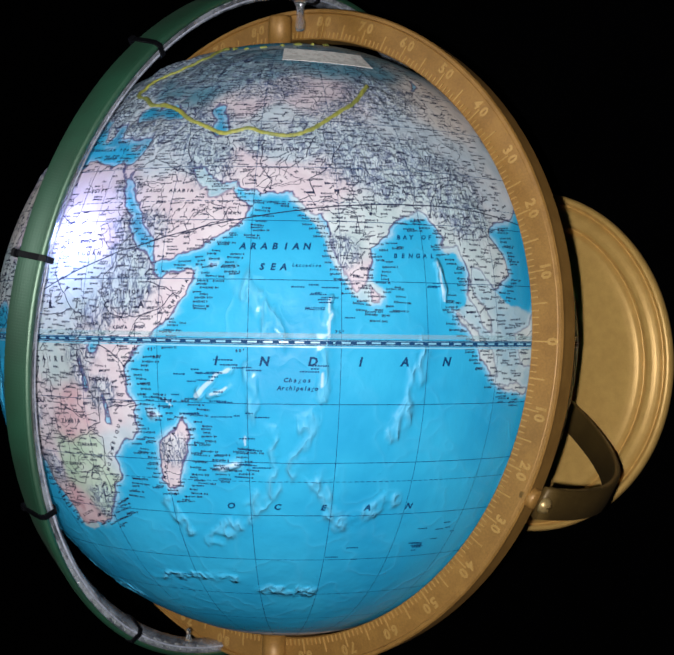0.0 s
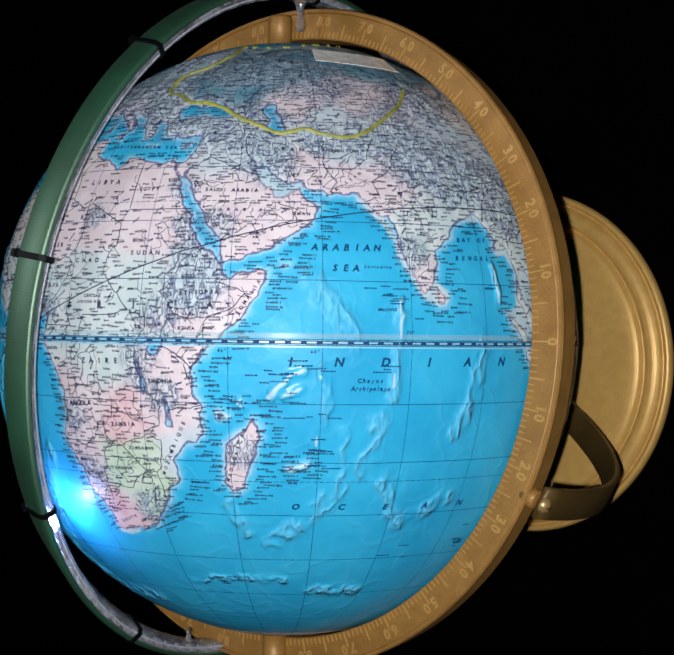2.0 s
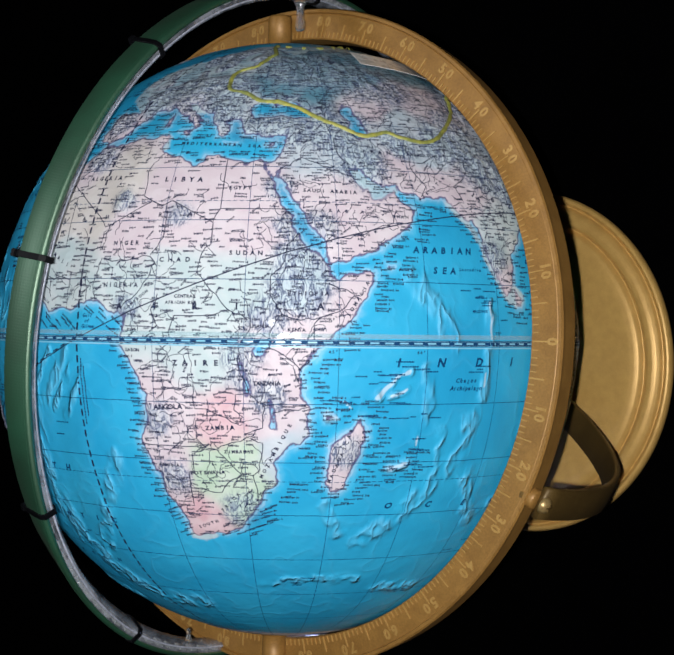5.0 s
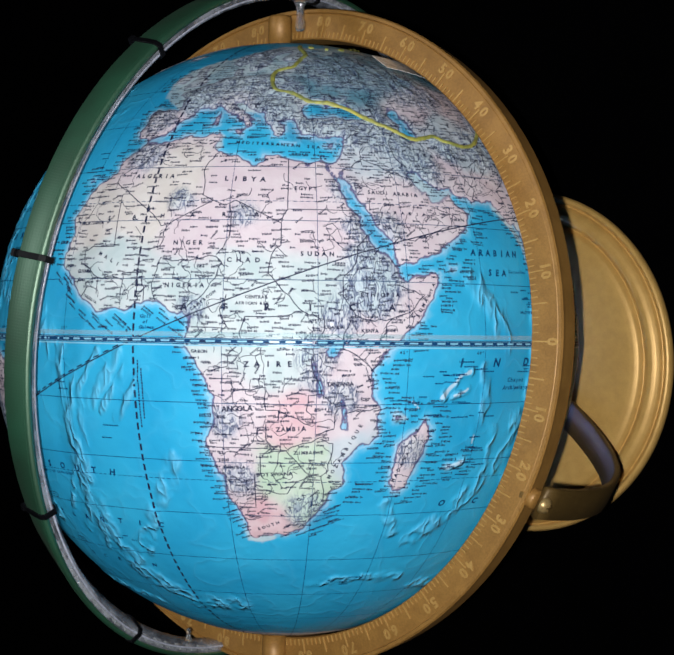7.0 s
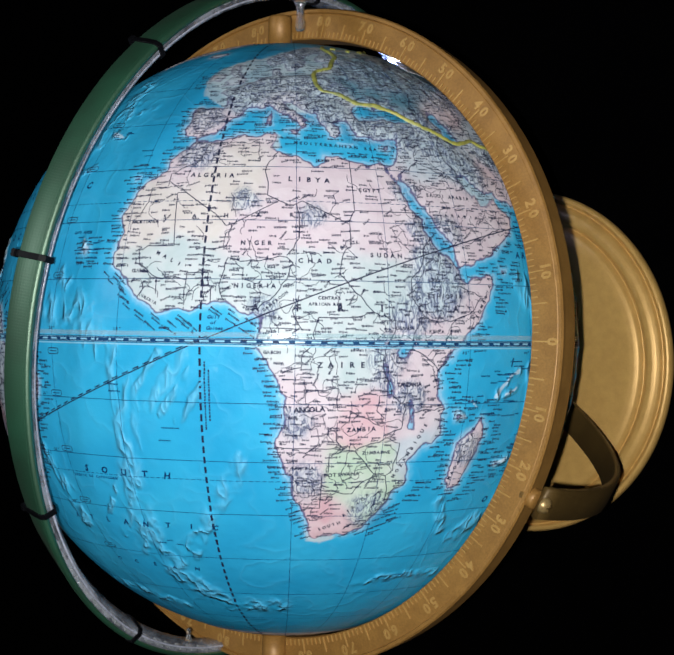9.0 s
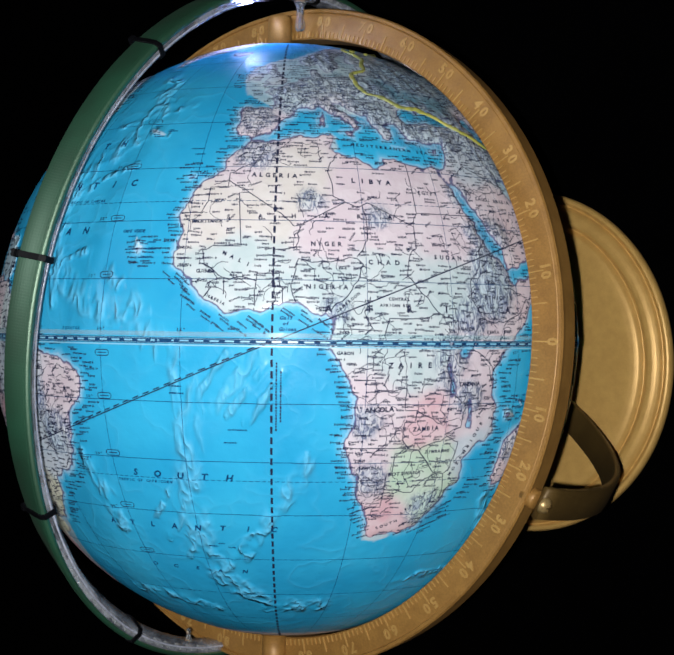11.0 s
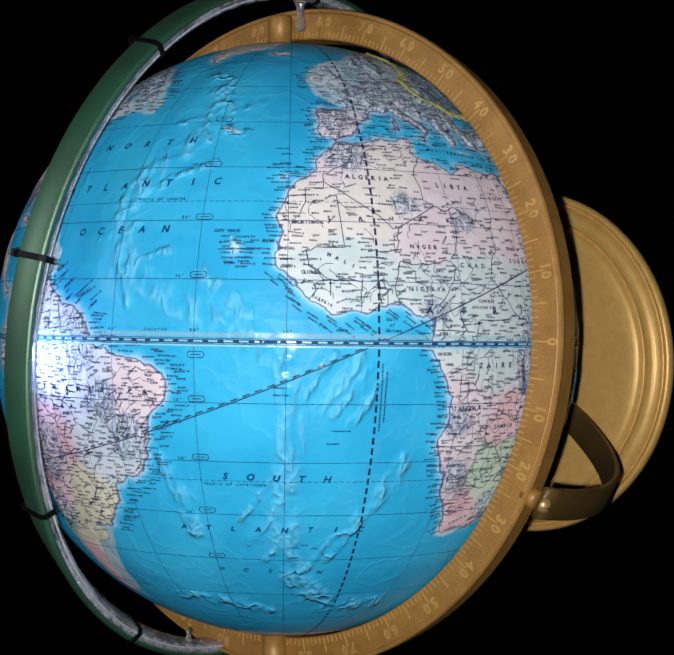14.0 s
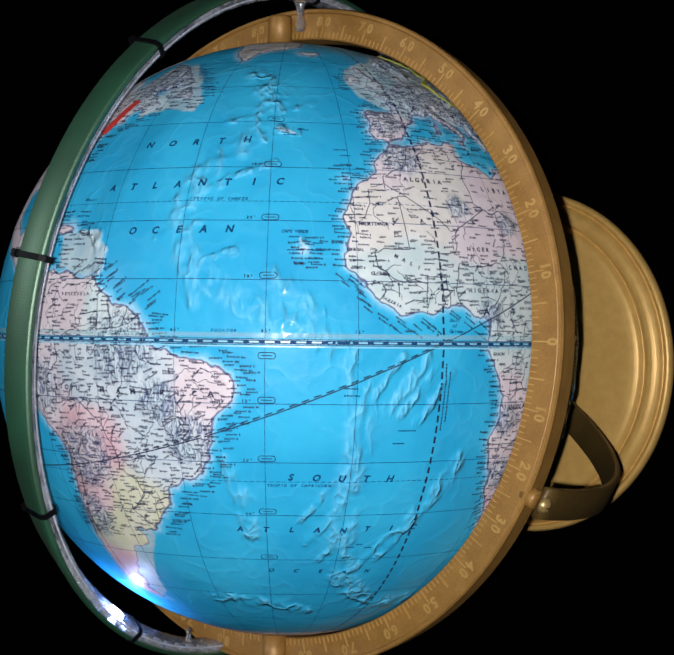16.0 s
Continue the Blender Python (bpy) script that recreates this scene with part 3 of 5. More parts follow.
# shallow shelves printed pale
SHELVES = [
    [48, 30, 50, 30.1, 51, 28.5, 54, 26.6, 56.5, 27, 57.2, 25.6, 56.4, 24.8, 54, 23.8, 51, 24, 48.5, 28],
    [98.5, 9, 97.6, 6.5, 95.3, 5.6, 96, 4, 98.7, 1.7, 101, -2.3, 104, -5.3, 105.3, -7.2, 109, -8.3, 114, -8.6, 116, -4, 117, 4, 113, 6, 109, 6.5, 106, 8.5, 104.8, 9, 103, 12, 100.5, 14, 99, 12],
    [-9, 47.5, -11, 52, -10, 56, -6, 59.5, 0, 61.5, 4, 62, 10, 66, 25, 66, 31, 61, 24, 54, 8, 52, 0, 48, -1.5, 43.6, -3, 44.5],
    [12, 46, 11.8, 44, 15, 42, 16.5, 42.5, 19, 42.5, 17, 44, 14, 46],
    [28.5, 47, 28.5, 44.8, 31, 44.6, 33, 45, 37, 44.9, 40, 45.5, 40, 48], [46.5, 44.6, 49, 44.9, 51, 44.6, 54, 45, 52, 48, 48, 47.5],
    [66.5, 25.4, 66.8, 23.8, 68.3, 21.5, 70.3, 19.8, 72, 17.5, 73.2, 14, 75, 11, 76.6, 7.8, 78, 7.4, 80, 5.7, 82, 6.3, 82.2, 8.5, 80.6, 10.2, 79, 10.5, 76, 12, 73, 18, 71, 22],
    [86.5, 21.6, 87.5, 20.9, 91.5, 21.0, 92.5, 20.6, 91, 23], [94, 17, 94.4, 15.4, 97, 14.8, 98.4, 13, 98.6, 16.8],
    [-66, 42, -63, 43, -57, 44.2, -50, 43.2, -48.5, 46, -51, 49, -54, 54, -59, 58, -64, 61, -66, 58, -60, 52, -66, 48], [-58, -34, -54, -35, -57.5, -40, -60.5, -46, -62.5, -52, -68, -55, -68, -45, -63, -38],
    [-68, 18.3, -62, 18.2, -59.6, 15, -60, 10.8, -64, 10.6, -71, 12.2, -72, 17.5],
    [17.5, -33, 18, -35.4, 21, -36.4, 24, -35, 22, -33], [9.8, 37.5, 11.6, 37, 11.6, 34, 10, 33.5], [29.5, 69, 45, 71.5, 60, 72.5, 75, 76, 100, 79, 100, 74, 70, 66, 40, 63, 33, 66],
]
LANDS = [AFRICA_N + AFRICA_E + AFRICA_W, ARABIA + INDIA + FAR_EAST + ARCTIC + EUROPE + LEVANT, SOUTH_AM_E + SOUTH_AM_W, NORTH_AM_E + NORTH_AM_W]
LANDS += list(ISLANDS.values())
# countries: latitude, longitude, tint
TINTS = [(0.80, 0.66, 0.68), (0.80, 0.73, 0.65), (0.61, 0.72, 0.70), (0.60, 0.69, 0.73), (0.82, 0.50, 0.52), (0.58, 0.74, 0.54), (0.13, 0.34, 0.43), (0.76, 0.74, 0.50)]
SEEDS_AFRICA = [(28, 2, 1), (32, -6, 0), (27, 17, 0), (26.5, 29, 0), (21, -10, 1), (20, -2, 1), (14, -4, 2), (17.5, 9, 0), (18, 18, 0), (12, 18, 2), (18, 30, 0), (10, 29, 2), (9, 8, 2), (8, -1, 2), (9, -10, 2), (6, 21, 2), (5, 13, 2), (9, 39, 3),
                (5, 46, 0), (1, 38, 0), (-2, 23, 2), (-6, 34, 0), (-12, 17, 0), (-14, 27, 4), (-19, 29, 5), (-22, 24, 5), (-22, 17, 0), (-31, 22, 4), (-27, 29, 5), (-18, 36, 3), (-20, 47, 0), (-13, 34, 0)]
SEEDS_ASIA = [(58, 45, 6), (61, 58, 6), (58, 74, 6), (63, 84, 6), (53, 46, 6), (45, 58, 0), (48, 74, 0), (51, 66, 0), (24, 45, 0), (21, 56, 0), (15, 48, 0), (33, 44, 3), (39, 35, 3), (33, 51, 3), (31, 57, 0), (36, 60, 3), (34, 66, 3), (28, 66, 0), (27, 73, 0), (20, 78, 2), (32, 80, 3), (25, 90, 2), (36, 95, 3), (21, 96, 2), (15, 101, 2), (48, 68, 0), (42, 62, 3), (57, 45, 6), (60, 90, 6),
              (55, 62, 6), (50, 35, 6), (47, 105, 1), (30, 112, 3), (2, 101, 2), (8, 80.5, 0)]
SEEDS_WEST = [(40, -4, 0), (47, 2, 3), (52, 10, 3), (43, 12, 0), (45, 22, 3), (62, 15, 3), (54, -3, 3), (65, -18, 3), (-10, -40, 0), (-8, -52, 3), (-5, -62, 3), (-18, -48, 3), (-17, -64, 4), (-30, -56, 7), (-35, -65, 7), (-28, -68, 4), (-45, -69, 4),
              (5, -60, 2), (6, -66, 0), (-10, -75, 0), (52, -65, 3), (47, -55, 3), (40, -78, 0), (70, -40, 1), (19, -71, 0), (-25, 135, 1)]
# high ground: latitude, longitude, reach
MOUNTS = [(9, 39, 4.5), (23.5, 6, 2), (21, 17.5, 2), (-2, 30, 3), (-29, 29.5, 3), (31, 51, 4), (33, 80, 6), (31, 92, 6), (37, 72, 5), (39, 36, 4.5), (46, 10, 4), (43, 21, 4), (33, -4, 3), (42, 44, 3), (27, 98, 6), (19, 37.5, 2.5), (26, 35, 2), (19, 42, 2.5),
          (-16, -43, 3.5), (-10, -48, 3), (-20, -66, 5), (-8, -74, 4), (-32, -70, 4), (-18, 47, 2.5), (-13, 15, 2.5), (-23, 17, 2.5), (15, 75, 2.5)]
MOUNTS_NORTH = [(48, 13, 7), (62, 10, 6), (36, 60, 3), (42, 78, 4), (48, 90, 6), (4, 34, 3), (14, 38, 3), (-9, 34, 2.5), (-6, 29.5, 2), (40, 50, 3), (53, -62, 6), (5, 10, 2), (41, -5, 3), (-1, -55, 5), (28, 86, 4), (22, 101, 4), (38, 28, 3), (50, 22, 4), (47, 3, 4), (57, 42, 7), (44, 35, 3), (52, 60, 6), (37, 46, 4)]
# sea-bed ridges: longitude, latitude along each crest, then reach
RIDGES = [([-36, 54, -30, 46, -34, 36, -42, 30, -46, 22, -43, 12, -33, 6, -24, 2, -16, -2, -14, -12, -15, -24, -15, -37, -12, -45, -2, -54, 12, -54], 2.4), ([-37, -20, -34, -27, -33, -34], 1.6), ([6, -20, 2, -27, -2, -33], 1.5),
          ([58, 11, 60, 8, 63, 4, 65, 0], 2.0), ([64, -14, 64.5, -20.5], 0.8), ([70, -13, 68, -20, 60, -29, 52, -36], 1.8), ([73, 5, 72.5, -5, 72, -9], 1.1), ([88.5, 0, 88, -8, 85, -15], 1.6), ([32, -46.5, 43, -45, 54, -45.5], 1.0), ([62, -48.5, 73, -49], 1.5),
          ([70, -20, 74, -27, 77, -32, 87, -27], 1.6), ([-3, -2, -6, -7, -10, -11], 1.2), ([-44, 12, -42, 6], 1.2), ([-36, 9, -31, 4], 1.3), ([-29, 11, -22, 5], 1.6), ([60, -4, 61, -10, 59, -16], 1.0), ([44, -28, 47, -34], 1.2), ([-45, -52, -30, -53, -20, -56], 1.6), ([-15, -41, -8, -48, -2, -56], 1.2)]
RIDGES += [([lo, la, lo + 6, la + 8], 0.7) for lo, la in ((-13, -10), (-10, -11), (-7, -12), (-4, -13), (-22, -36), (-19, -40), (-24, -32), (-10, -42), (-6, -40))]
RIDGES += [([lo, la, lo + 9, la + 3], 0.6) for lo, la in ((-40, 33), (-38, 28), (-47, 24), (-50, 17), (-40, 40), (-30, 42), (-44, 12))]
BANKS = [([51.5, -9, 53, -7, 55, -5, 57, -4.6], 0.7), ([54, -8.5, 57, -7.5], 0.6), ([55.2, -21.3, 57.6, -20], 0.7), ([59.5, -17, 59.8, -15.5], 0.5), ([72.3, -7.2, 72.2, -5.2], 0.5), ([43.3, -11.8, 45, -12.6], 0.6), ([46, -9.5, 47, -10.5], 0.5), ([-24.5, 16.8, -23.2, 15], 0.7), ([73, 7, 73.2, 1], 0.5), ([92.8, 13.5, 93.5, 7], 0.5), ([-29, 38.5, -25.5, 37.5], 0.8), ([-61, 10.8, -61, 15, -62.8, 18, -66.5, 18.3], 0.9)]


def pairs(flat):
    return np.array(flat, float).reshape(-1, 2)


def distance(P, line, closed):
    """Degrees on the map from each (lon, lat) of P to a polyline, and whether P lies inside it."""
    A = line
    B = np.roll(line, -1, 0)
    if not closed:
        A, B = line[:-1], line[1:]
    best = np.full(len(P), 1e9)
    inside = np.zeros(len(P), bool)
    c = np.maximum(np.cos(np.radians(P[:, 1])), 0.15)
    for a, b in zip(A, B):
        dx, dy = (b[0] - a[0]), (b[1] - a[1])
        px, py = (P[:, 0] - a[0]) * c, P[:, 1] - a[1]
        ex, ey = dx * c, dy
        t = np.clip((px * ex + py * ey) / (ex * ex + ey * ey + 1e-9), 0, 1)
        best = np.minimum(best, (px - t * ex) ** 2 + (py - t * ey) ** 2)
        if closed and dy:
            k = (P[:, 1] - a[1]) / dy
            inside ^= ((a[1] > P[:, 1]) != (b[1] > P[:, 1])) & (P[:, 0] < a[0] + k * dx)
    return np.sqrt(best), inside


STEP = 0.5
SLIM = 0.985     # the ball is a little narrower than it is tall
NLON, NLAT = int(360 / STEP), int(180 / STEP) + 1
LON, LAT = np.meshgrid(np.arange(NLON) * STEP - 180, np.arange(NLAT) * STEP - 90)


def smooth_noise(seed, cells):
    """Periodic value noise over the map with about that many degrees a cell."""
    rng = np.random.default_rng(seed)
    ny, nx = int(180 / cells) + 2, int(360 / cells)
    g = rng.random((ny, nx))
    y, x = (LAT + 90) / cells, (LON + 180) / cells
    y0, x0 = np.floor(y).astype(int), np.floor(x).astype(int)
    fy, fx = y - y0, x - x0
    fy, fx = fy * fy * (3 - 2 * fy), fx * fx * (3 - 2 * fx)
    y1 = np.minimum(y0 + 1, ny - 1)
    return (g[y0, x0 % nx] * (1 - fx) + g[y0, (x0 + 1) % nx] * fx) * (1 - fy) + (g[y1, x0 % nx] * (1 - fx) + g[y1, (x0 + 1) % nx] * fx) * fy


def survey():
    """Coast distance (land positive), relief, high ground and tint for the whole map."""
    wob = (smooth_noise(1, 1.5) - 0.5) * 0.8, (smooth_noise(2, 1.5) - 0.5) * 0.8
    P = np.stack([(LON + wob[0]).ravel(), (LAT + wob[1]).ravel()], 1)
    coast = np.full(len(P), -60.0)

    def near(line, pad=14):
        lo, hi = line.min(0) - pad, line.max(0) + pad
        return np.nonzero((P[:, 0] > lo[0]) & (P[:, 0] < hi[0]) & (P[:, 1] > lo[1]) & (P[:, 1] < hi[1]))[0]

    for flat in LANDS:
        line = pairs(flat)
        ix = near(line)
        d, ins = distance(P[ix], line, True)
        coast[ix] = np.maximum(coast[ix], np.where(ins, d, -d))
    coast = np.maximum(coast, -72.0 - P[:, 1])
    for flat in LAKES.values():
        line = pairs(flat)
        ix = near(line)
        d, ins = distance(P[ix], line, True)
        coast[ix] = np.minimum(coast[ix], np.where(ins, -d, d))
    shelf = np.full(len(P), -9.0)
    for flat in SHELVES:
        line = pairs(flat)
        ix = near(line, 3)
        d, ins = distance(P[ix], line, True)
        shelf[ix] = np.maximum(shelf[ix], np.where(ins, d, -d))
    high = np.zeros(len(P))
    for la, lo, reach in MOUNTS + MOUNTS_NORTH:
        q = ((P[:, 1] - la) ** 2 + ((P[:, 0] - lo) * np.cos(np.radians(la))) ** 2) / reach ** 2
        high = np.maximum(high, np.exp(-q))
    ridge = np.zeros(len(P))
    for flat, reach in RIDGES:
        line = pairs(flat)
        ix = near(line, 8)
        d, _ = distance(P[ix], line, False)
        ridge[ix] = np.maximum(ridge[ix], np.exp(-(d / reach) ** 2))
    for flat, reach in BANKS:
        line = pairs(flat)
        ix = near(line, 4)
        d, _ = distance(P[ix], line, False)
        ridge[ix] = np.maximum(ridge[ix], 1.6 * np.exp(-(d / reach) ** 2))
    tint = np.zeros((len(P), 3))
    weight = np.zeros(len(P))
    for la, lo, k in SEEDS_AFRICA + SEEDS_ASIA + SEEDS_WEST:
        q = (P[:, 1] - la) ** 2 + ((P[:, 0] - lo) * np.cos(np.radians(la))) ** 2
        w = 1 / (q + 1.5) ** 3.5
        tint += w[:, None] * np.array(TINTS[k])
        weight += w
    tint = tint / weight[:, None] * np.array((0.69, 0.695, 0.755))
    shape = LON.shape
    coast, high, ridge = coast.reshape(shape), high.reshape(shape), ridge.reshape(shape)
    rough = 1 - np.abs(2 * smooth_noise(3, 2.2) - 1)
    fine = 1 - np.abs(2 * smooth_noise(4, 1.1) - 1)
    land = np.clip(coast / 0.8, 0, 1)
    relief = land * (0.0022 + 0.0066 * high * rough ** 2 + 0.0012 * high * fine + 0.0006 * rough)
    relief += (1 - land) * (0.0066 * np.minimum(ridge, 1) * rough ** 2 * 0.75 + 0.0012 * np.minimum(ridge, 1) * fine ** 2 + 0.002 * np.clip(ridge - 1, 0, 1) + 0.0004 * rough)
    relief += 0.0035 * np.clip(1 - np.abs(LAT) / 5.0, 0, 1)      # the two halves meet in a low edge
    return coast, relief, high, tint, ridge, np.clip(shelf, -4, 4).reshape(shape)


COAST, RELIEF, HIGH, TINT, RIDGE, SHELF = survey()


def sample(field, lon, lat):
    x, y = (np.asarray(lon) + 180) % 360 / STEP, np.clip((np.asarray(lat) + 90) / STEP, 0, NLAT - 1.001)
    x0, y0 = np.floor(x).astype(int), np.floor(y).astype(int)
    fx, fy = x - x0, y - y0
    x0, x1 = x0 % NLON, (x0 + 1) % NLON
    return (field[y0, x0] * (1 - fx) + field[y0, x1] * fx) * (1 - fy) + (field[y0 + 1, x0] * (1 - fx) + field[y0 + 1, x1] * fx) * fy


def on_ball(lon, lat, lift=0.0):
    """Places on the ball's relief, in metres."""
    lon, lat = np.asarray(lon, float), np.asarray(lat, float)
    r = R * (1 + sample(RELIEF, lon, lat) + lift)
    lon = (lon + 180) % 360 - 180 + np.where(lon > 179.99, 360, 0)
    lon = lon + np.where(lon > 0, 2.6, 1.1) * np.sin(np.radians(lon))      # the printed map is stretched a little
    a, b = np.radians(lon), np.radians(lat)
    return np.stack([SLIM * r * np.cos(b) * np.sin(a), -SLIM * r * np.cos(b) * np.cos(a), r * np.sin(b)], -1)


def mesh_part(name, verts, faces, mat, parent, label="", kind="", smooth=False):
    me = bpy.data.meshes.new(name)
    me.from_pydata([tuple(v) for v in verts], [], faces)
    me.materials.append(mat)
    if smooth:
        me.polygons.foreach_set("use_smooth", [True] * len(me.polygons))
    ob = new(name, me)
    ob.parent = parent
    return tagged(ob, label, kind=kind)


def ball_material():
    m = material("printed_relief_map", (0.1, 0.4, 0.6), 0.42)
    g = Graph(m)
    coast = g.attr("coast").outputs["Fac"]
    high = g.attr("high").outputs["Fac"]
    tint = g.attr("tint").outputs["Color"]
    jag = g.math("MULTIPLY", g.math("SUBTRACT", g.noise(420, 3), 0.5), 0.9)
    d = g.math("ADD", coast, jag)
    sea = g.mix(g.step(g.noise(22, 3), 0.3, 0.7), (0.016, 0.285, 0.525), (0.028, 0.355, 0.60))
    sea = g.mix(g.math("MULTIPLY", g.step(d, -2.2, -0.1), 0.55), sea, (0.05, 0.44, 0.70))
    ridge = g.attr("ridge").outputs["Fac"]
    warp = g.t.nodes.new("ShaderNodeTexCoord")
    tall = g.node("ShaderNodeMapping", Rotation=(0.0, 0.35, 0.2), Scale=(1.5, 1.5, 0.6))
    g.wire(warp.outputs["Object"], tall.inputs[0])
    crest = g.math("SUBTRACT", 1.0, g.math("MULTIPLY", g.math("ABSOLUTE", g.math("SUBTRACT", g.noise(62, 2, tall.outputs[0], 0.5), 0.5)), 6.5), True)
    crest = g.math("MULTIPLY", g.math("POWER", crest, 2.0), g.step(ridge, 0.12, 0.8))
    faint = g.math("SUBTRACT", 1.0, g.math("MULTIPLY", g.math("ABSOLUTE", g.math("SUBTRACT", g.noise(40, 2), 0.5)), 14.0), True)
    crest = g.math("ADD", crest, g.math("MULTIPLY", g.math("POWER", faint, 2.0), 0.12))
    sea = g.mix(g.math("MULTIPLY", crest, 0.6), sea, (0.13, 0.46, 0.69))
    sea = g.mix(g.math("MULTIPLY", g.step(ridge, 1.0, 1.45), 0.7), sea, (0.50, 0.62, 0.72))
    sea = g.mix(g.math("MULTIPLY", g.step(high, 0.05, 0.6), 0.6), sea, (0.03, 0.20, 0.38))
    # pale soft shore and shallow shelves
    cloud = g.step(g.noise(75, 3), 0.36, 0.62)
    shore = g.math("MULTIPLY", g.step(d, -1.5, -0.05), g.math("ADD", g.math("MULTIPLY", cloud, 0.38), 0.10))
    sea = g.mix(shore, sea, (0.36, 0.49, 0.62))
    shoal = g.step(g.math("ADD", g.attr("shelf").outputs["Fac"], jag), -0.25, 0.45)
    sea = g.mix(g.math("MULTIPLY", shoal, 0.88), sea, g.mix(cloud, (0.31, 0.43, 0.51), (0.44, 0.53, 0.57)))
    spots = g.noise(90, 3)
    land = g.mix(g.math("MULTIPLY", g.step(spots, 0.35, 0.7), 0.35), tint, (0.68, 0.65, 0.68))
    # hill shading printed as slanted strokes
    c = g.t.nodes.new("ShaderNodeTexCoord")
    mp = g.node("ShaderNodeMapping", Rotation=(0.2, 0.5, 0.35), Scale=(1.6, 1.6, 0.55))
    g.wire(c.outputs["Object"], mp.inputs[0])
    strokes = g.noise(250, 5, mp.outputs[0], 0.62)
    hill = g.math("MULTIPLY", g.step(strokes, 0.48, 0.60), g.math("MULTIPLY", g.step(high, 0.03, 0.6), g.math("ADD", g.math("MULTIPLY", g.step(g.noise(45, 3), 0.38, 0.62), 0.55), 0.28)))
    # mountains: a cool grey-blue ground under dark wandering crest strokes
    land = g.mix(g.math("MULTIPLY", g.step(high, 0.08, 0.6), 0.42), land, (0.42, 0.53, 0.58))
    land = g.mix(g.math("MULTIPLY", hill, 0.55), land, (0.11, 0.13, 0.29))
    range_noise = g.node("ShaderNodeTexNoise", Scale=230.0, Detail=4.0, Roughness=0.55, Distortion=1.3)
    g.wire(mp.outputs[0], range_noise.inputs["Vector"])
    crests = g.math("SUBTRACT", 1.0, g.step(g.math("ABSOLUTE", g.math("SUBTRACT", range_noise.outputs[0], 0.5)), 0.008, 0.066))
    crests = g.math("MULTIPLY", crests, g.step(high, 0.05, 0.42))
    land = g.mix(g.math("MULTIPLY", crests, 0.88), land, (0.055, 0.075, 0.155))
    col = g.mix(g.step(d, -0.06, 0.06), sea, land)
    line = g.math("SUBTRACT", 1.0, g.step(g.math("ABSOLUTE", g.math("SUBTRACT", d, 0.12)), 0.04, 0.26))
    col = g.mix(g.math("MULTIPLY", line, g.math("SUBTRACT", 0.90, g.math("MULTIPLY", shoal, 0.35))), col, (0.07, 0.065, 0.17))
    rim = g.math("SUBTRACT", 1.0, g.step(g.math("ABSOLUTE", g.math("ADD", d, 0.26)), 0.06, 0.25))
    col = g.mix(g.math("MULTIPLY", rim, 0.22), col, (0.58, 0.64, 0.74))
    g.wire(col, g.b.inputs["Base Color"])
    grain = g.noise(700, 3)
    g.wire(g.math("ADD", g.math("MULTIPLY", grain, 0.2), 0.36), g.b.inputs["Roughness"])
    g.b.inputs["Specular IOR Level"].default_value = 0.14
    g.b.inputs["Coat Weight"].default_value = 0.07
    g.b.inputs["Coat Roughness"].default_value = 0.17
    g.bump(g.math("ADD", g.math("MULTIPLY", range_noise.outputs[0], g.step(high, 0.05, 0.6)), g.math("ADD", g.math("MULTIPLY", g.noise(150, 3), 0.4), g.math("MULTIPLY", crest, 1.6))), 0.75, 0.0010)
    return m


MAP = ball_material()
INK = material("printed_ink", (0.012, 0.016, 0.045), 0.6)
FINE_INK = material("fine_print_ink", (0.015, 0.019, 0.05), 0.6)
BLUE_INK = material("blue_ink", (0.003, 0.042, 0.125), 0.6)
PALE_INK = material("pale_print", (0.20, 0.46, 0.62), 0.35)
SEAM = material("seam_tape", (0.35, 0.55, 0.62), 0.2)

for ink in (INK, FINE_INK, BLUE_INK):
    ink.node_tree.nodes["Principled BSDF"].inputs["Specular IOR Level"].default_value = 0.12


def see_through(m, f):
    g = Graph(m)
    tr = g.t.nodes.new("ShaderNodeBsdfTransparent")
    mx = g.t.nodes.new("ShaderNodeMixShader")
    mx.inputs[0].default_value = f
    g.wire(tr.outputs[0], mx.inputs[1])
    g.wire(g.b.outputs[0], mx.inputs[2])
    g.wire(mx.outputs[0], g.t.nodes["Material Output"].inputs[0])


see_through(SEAM, 0.35)


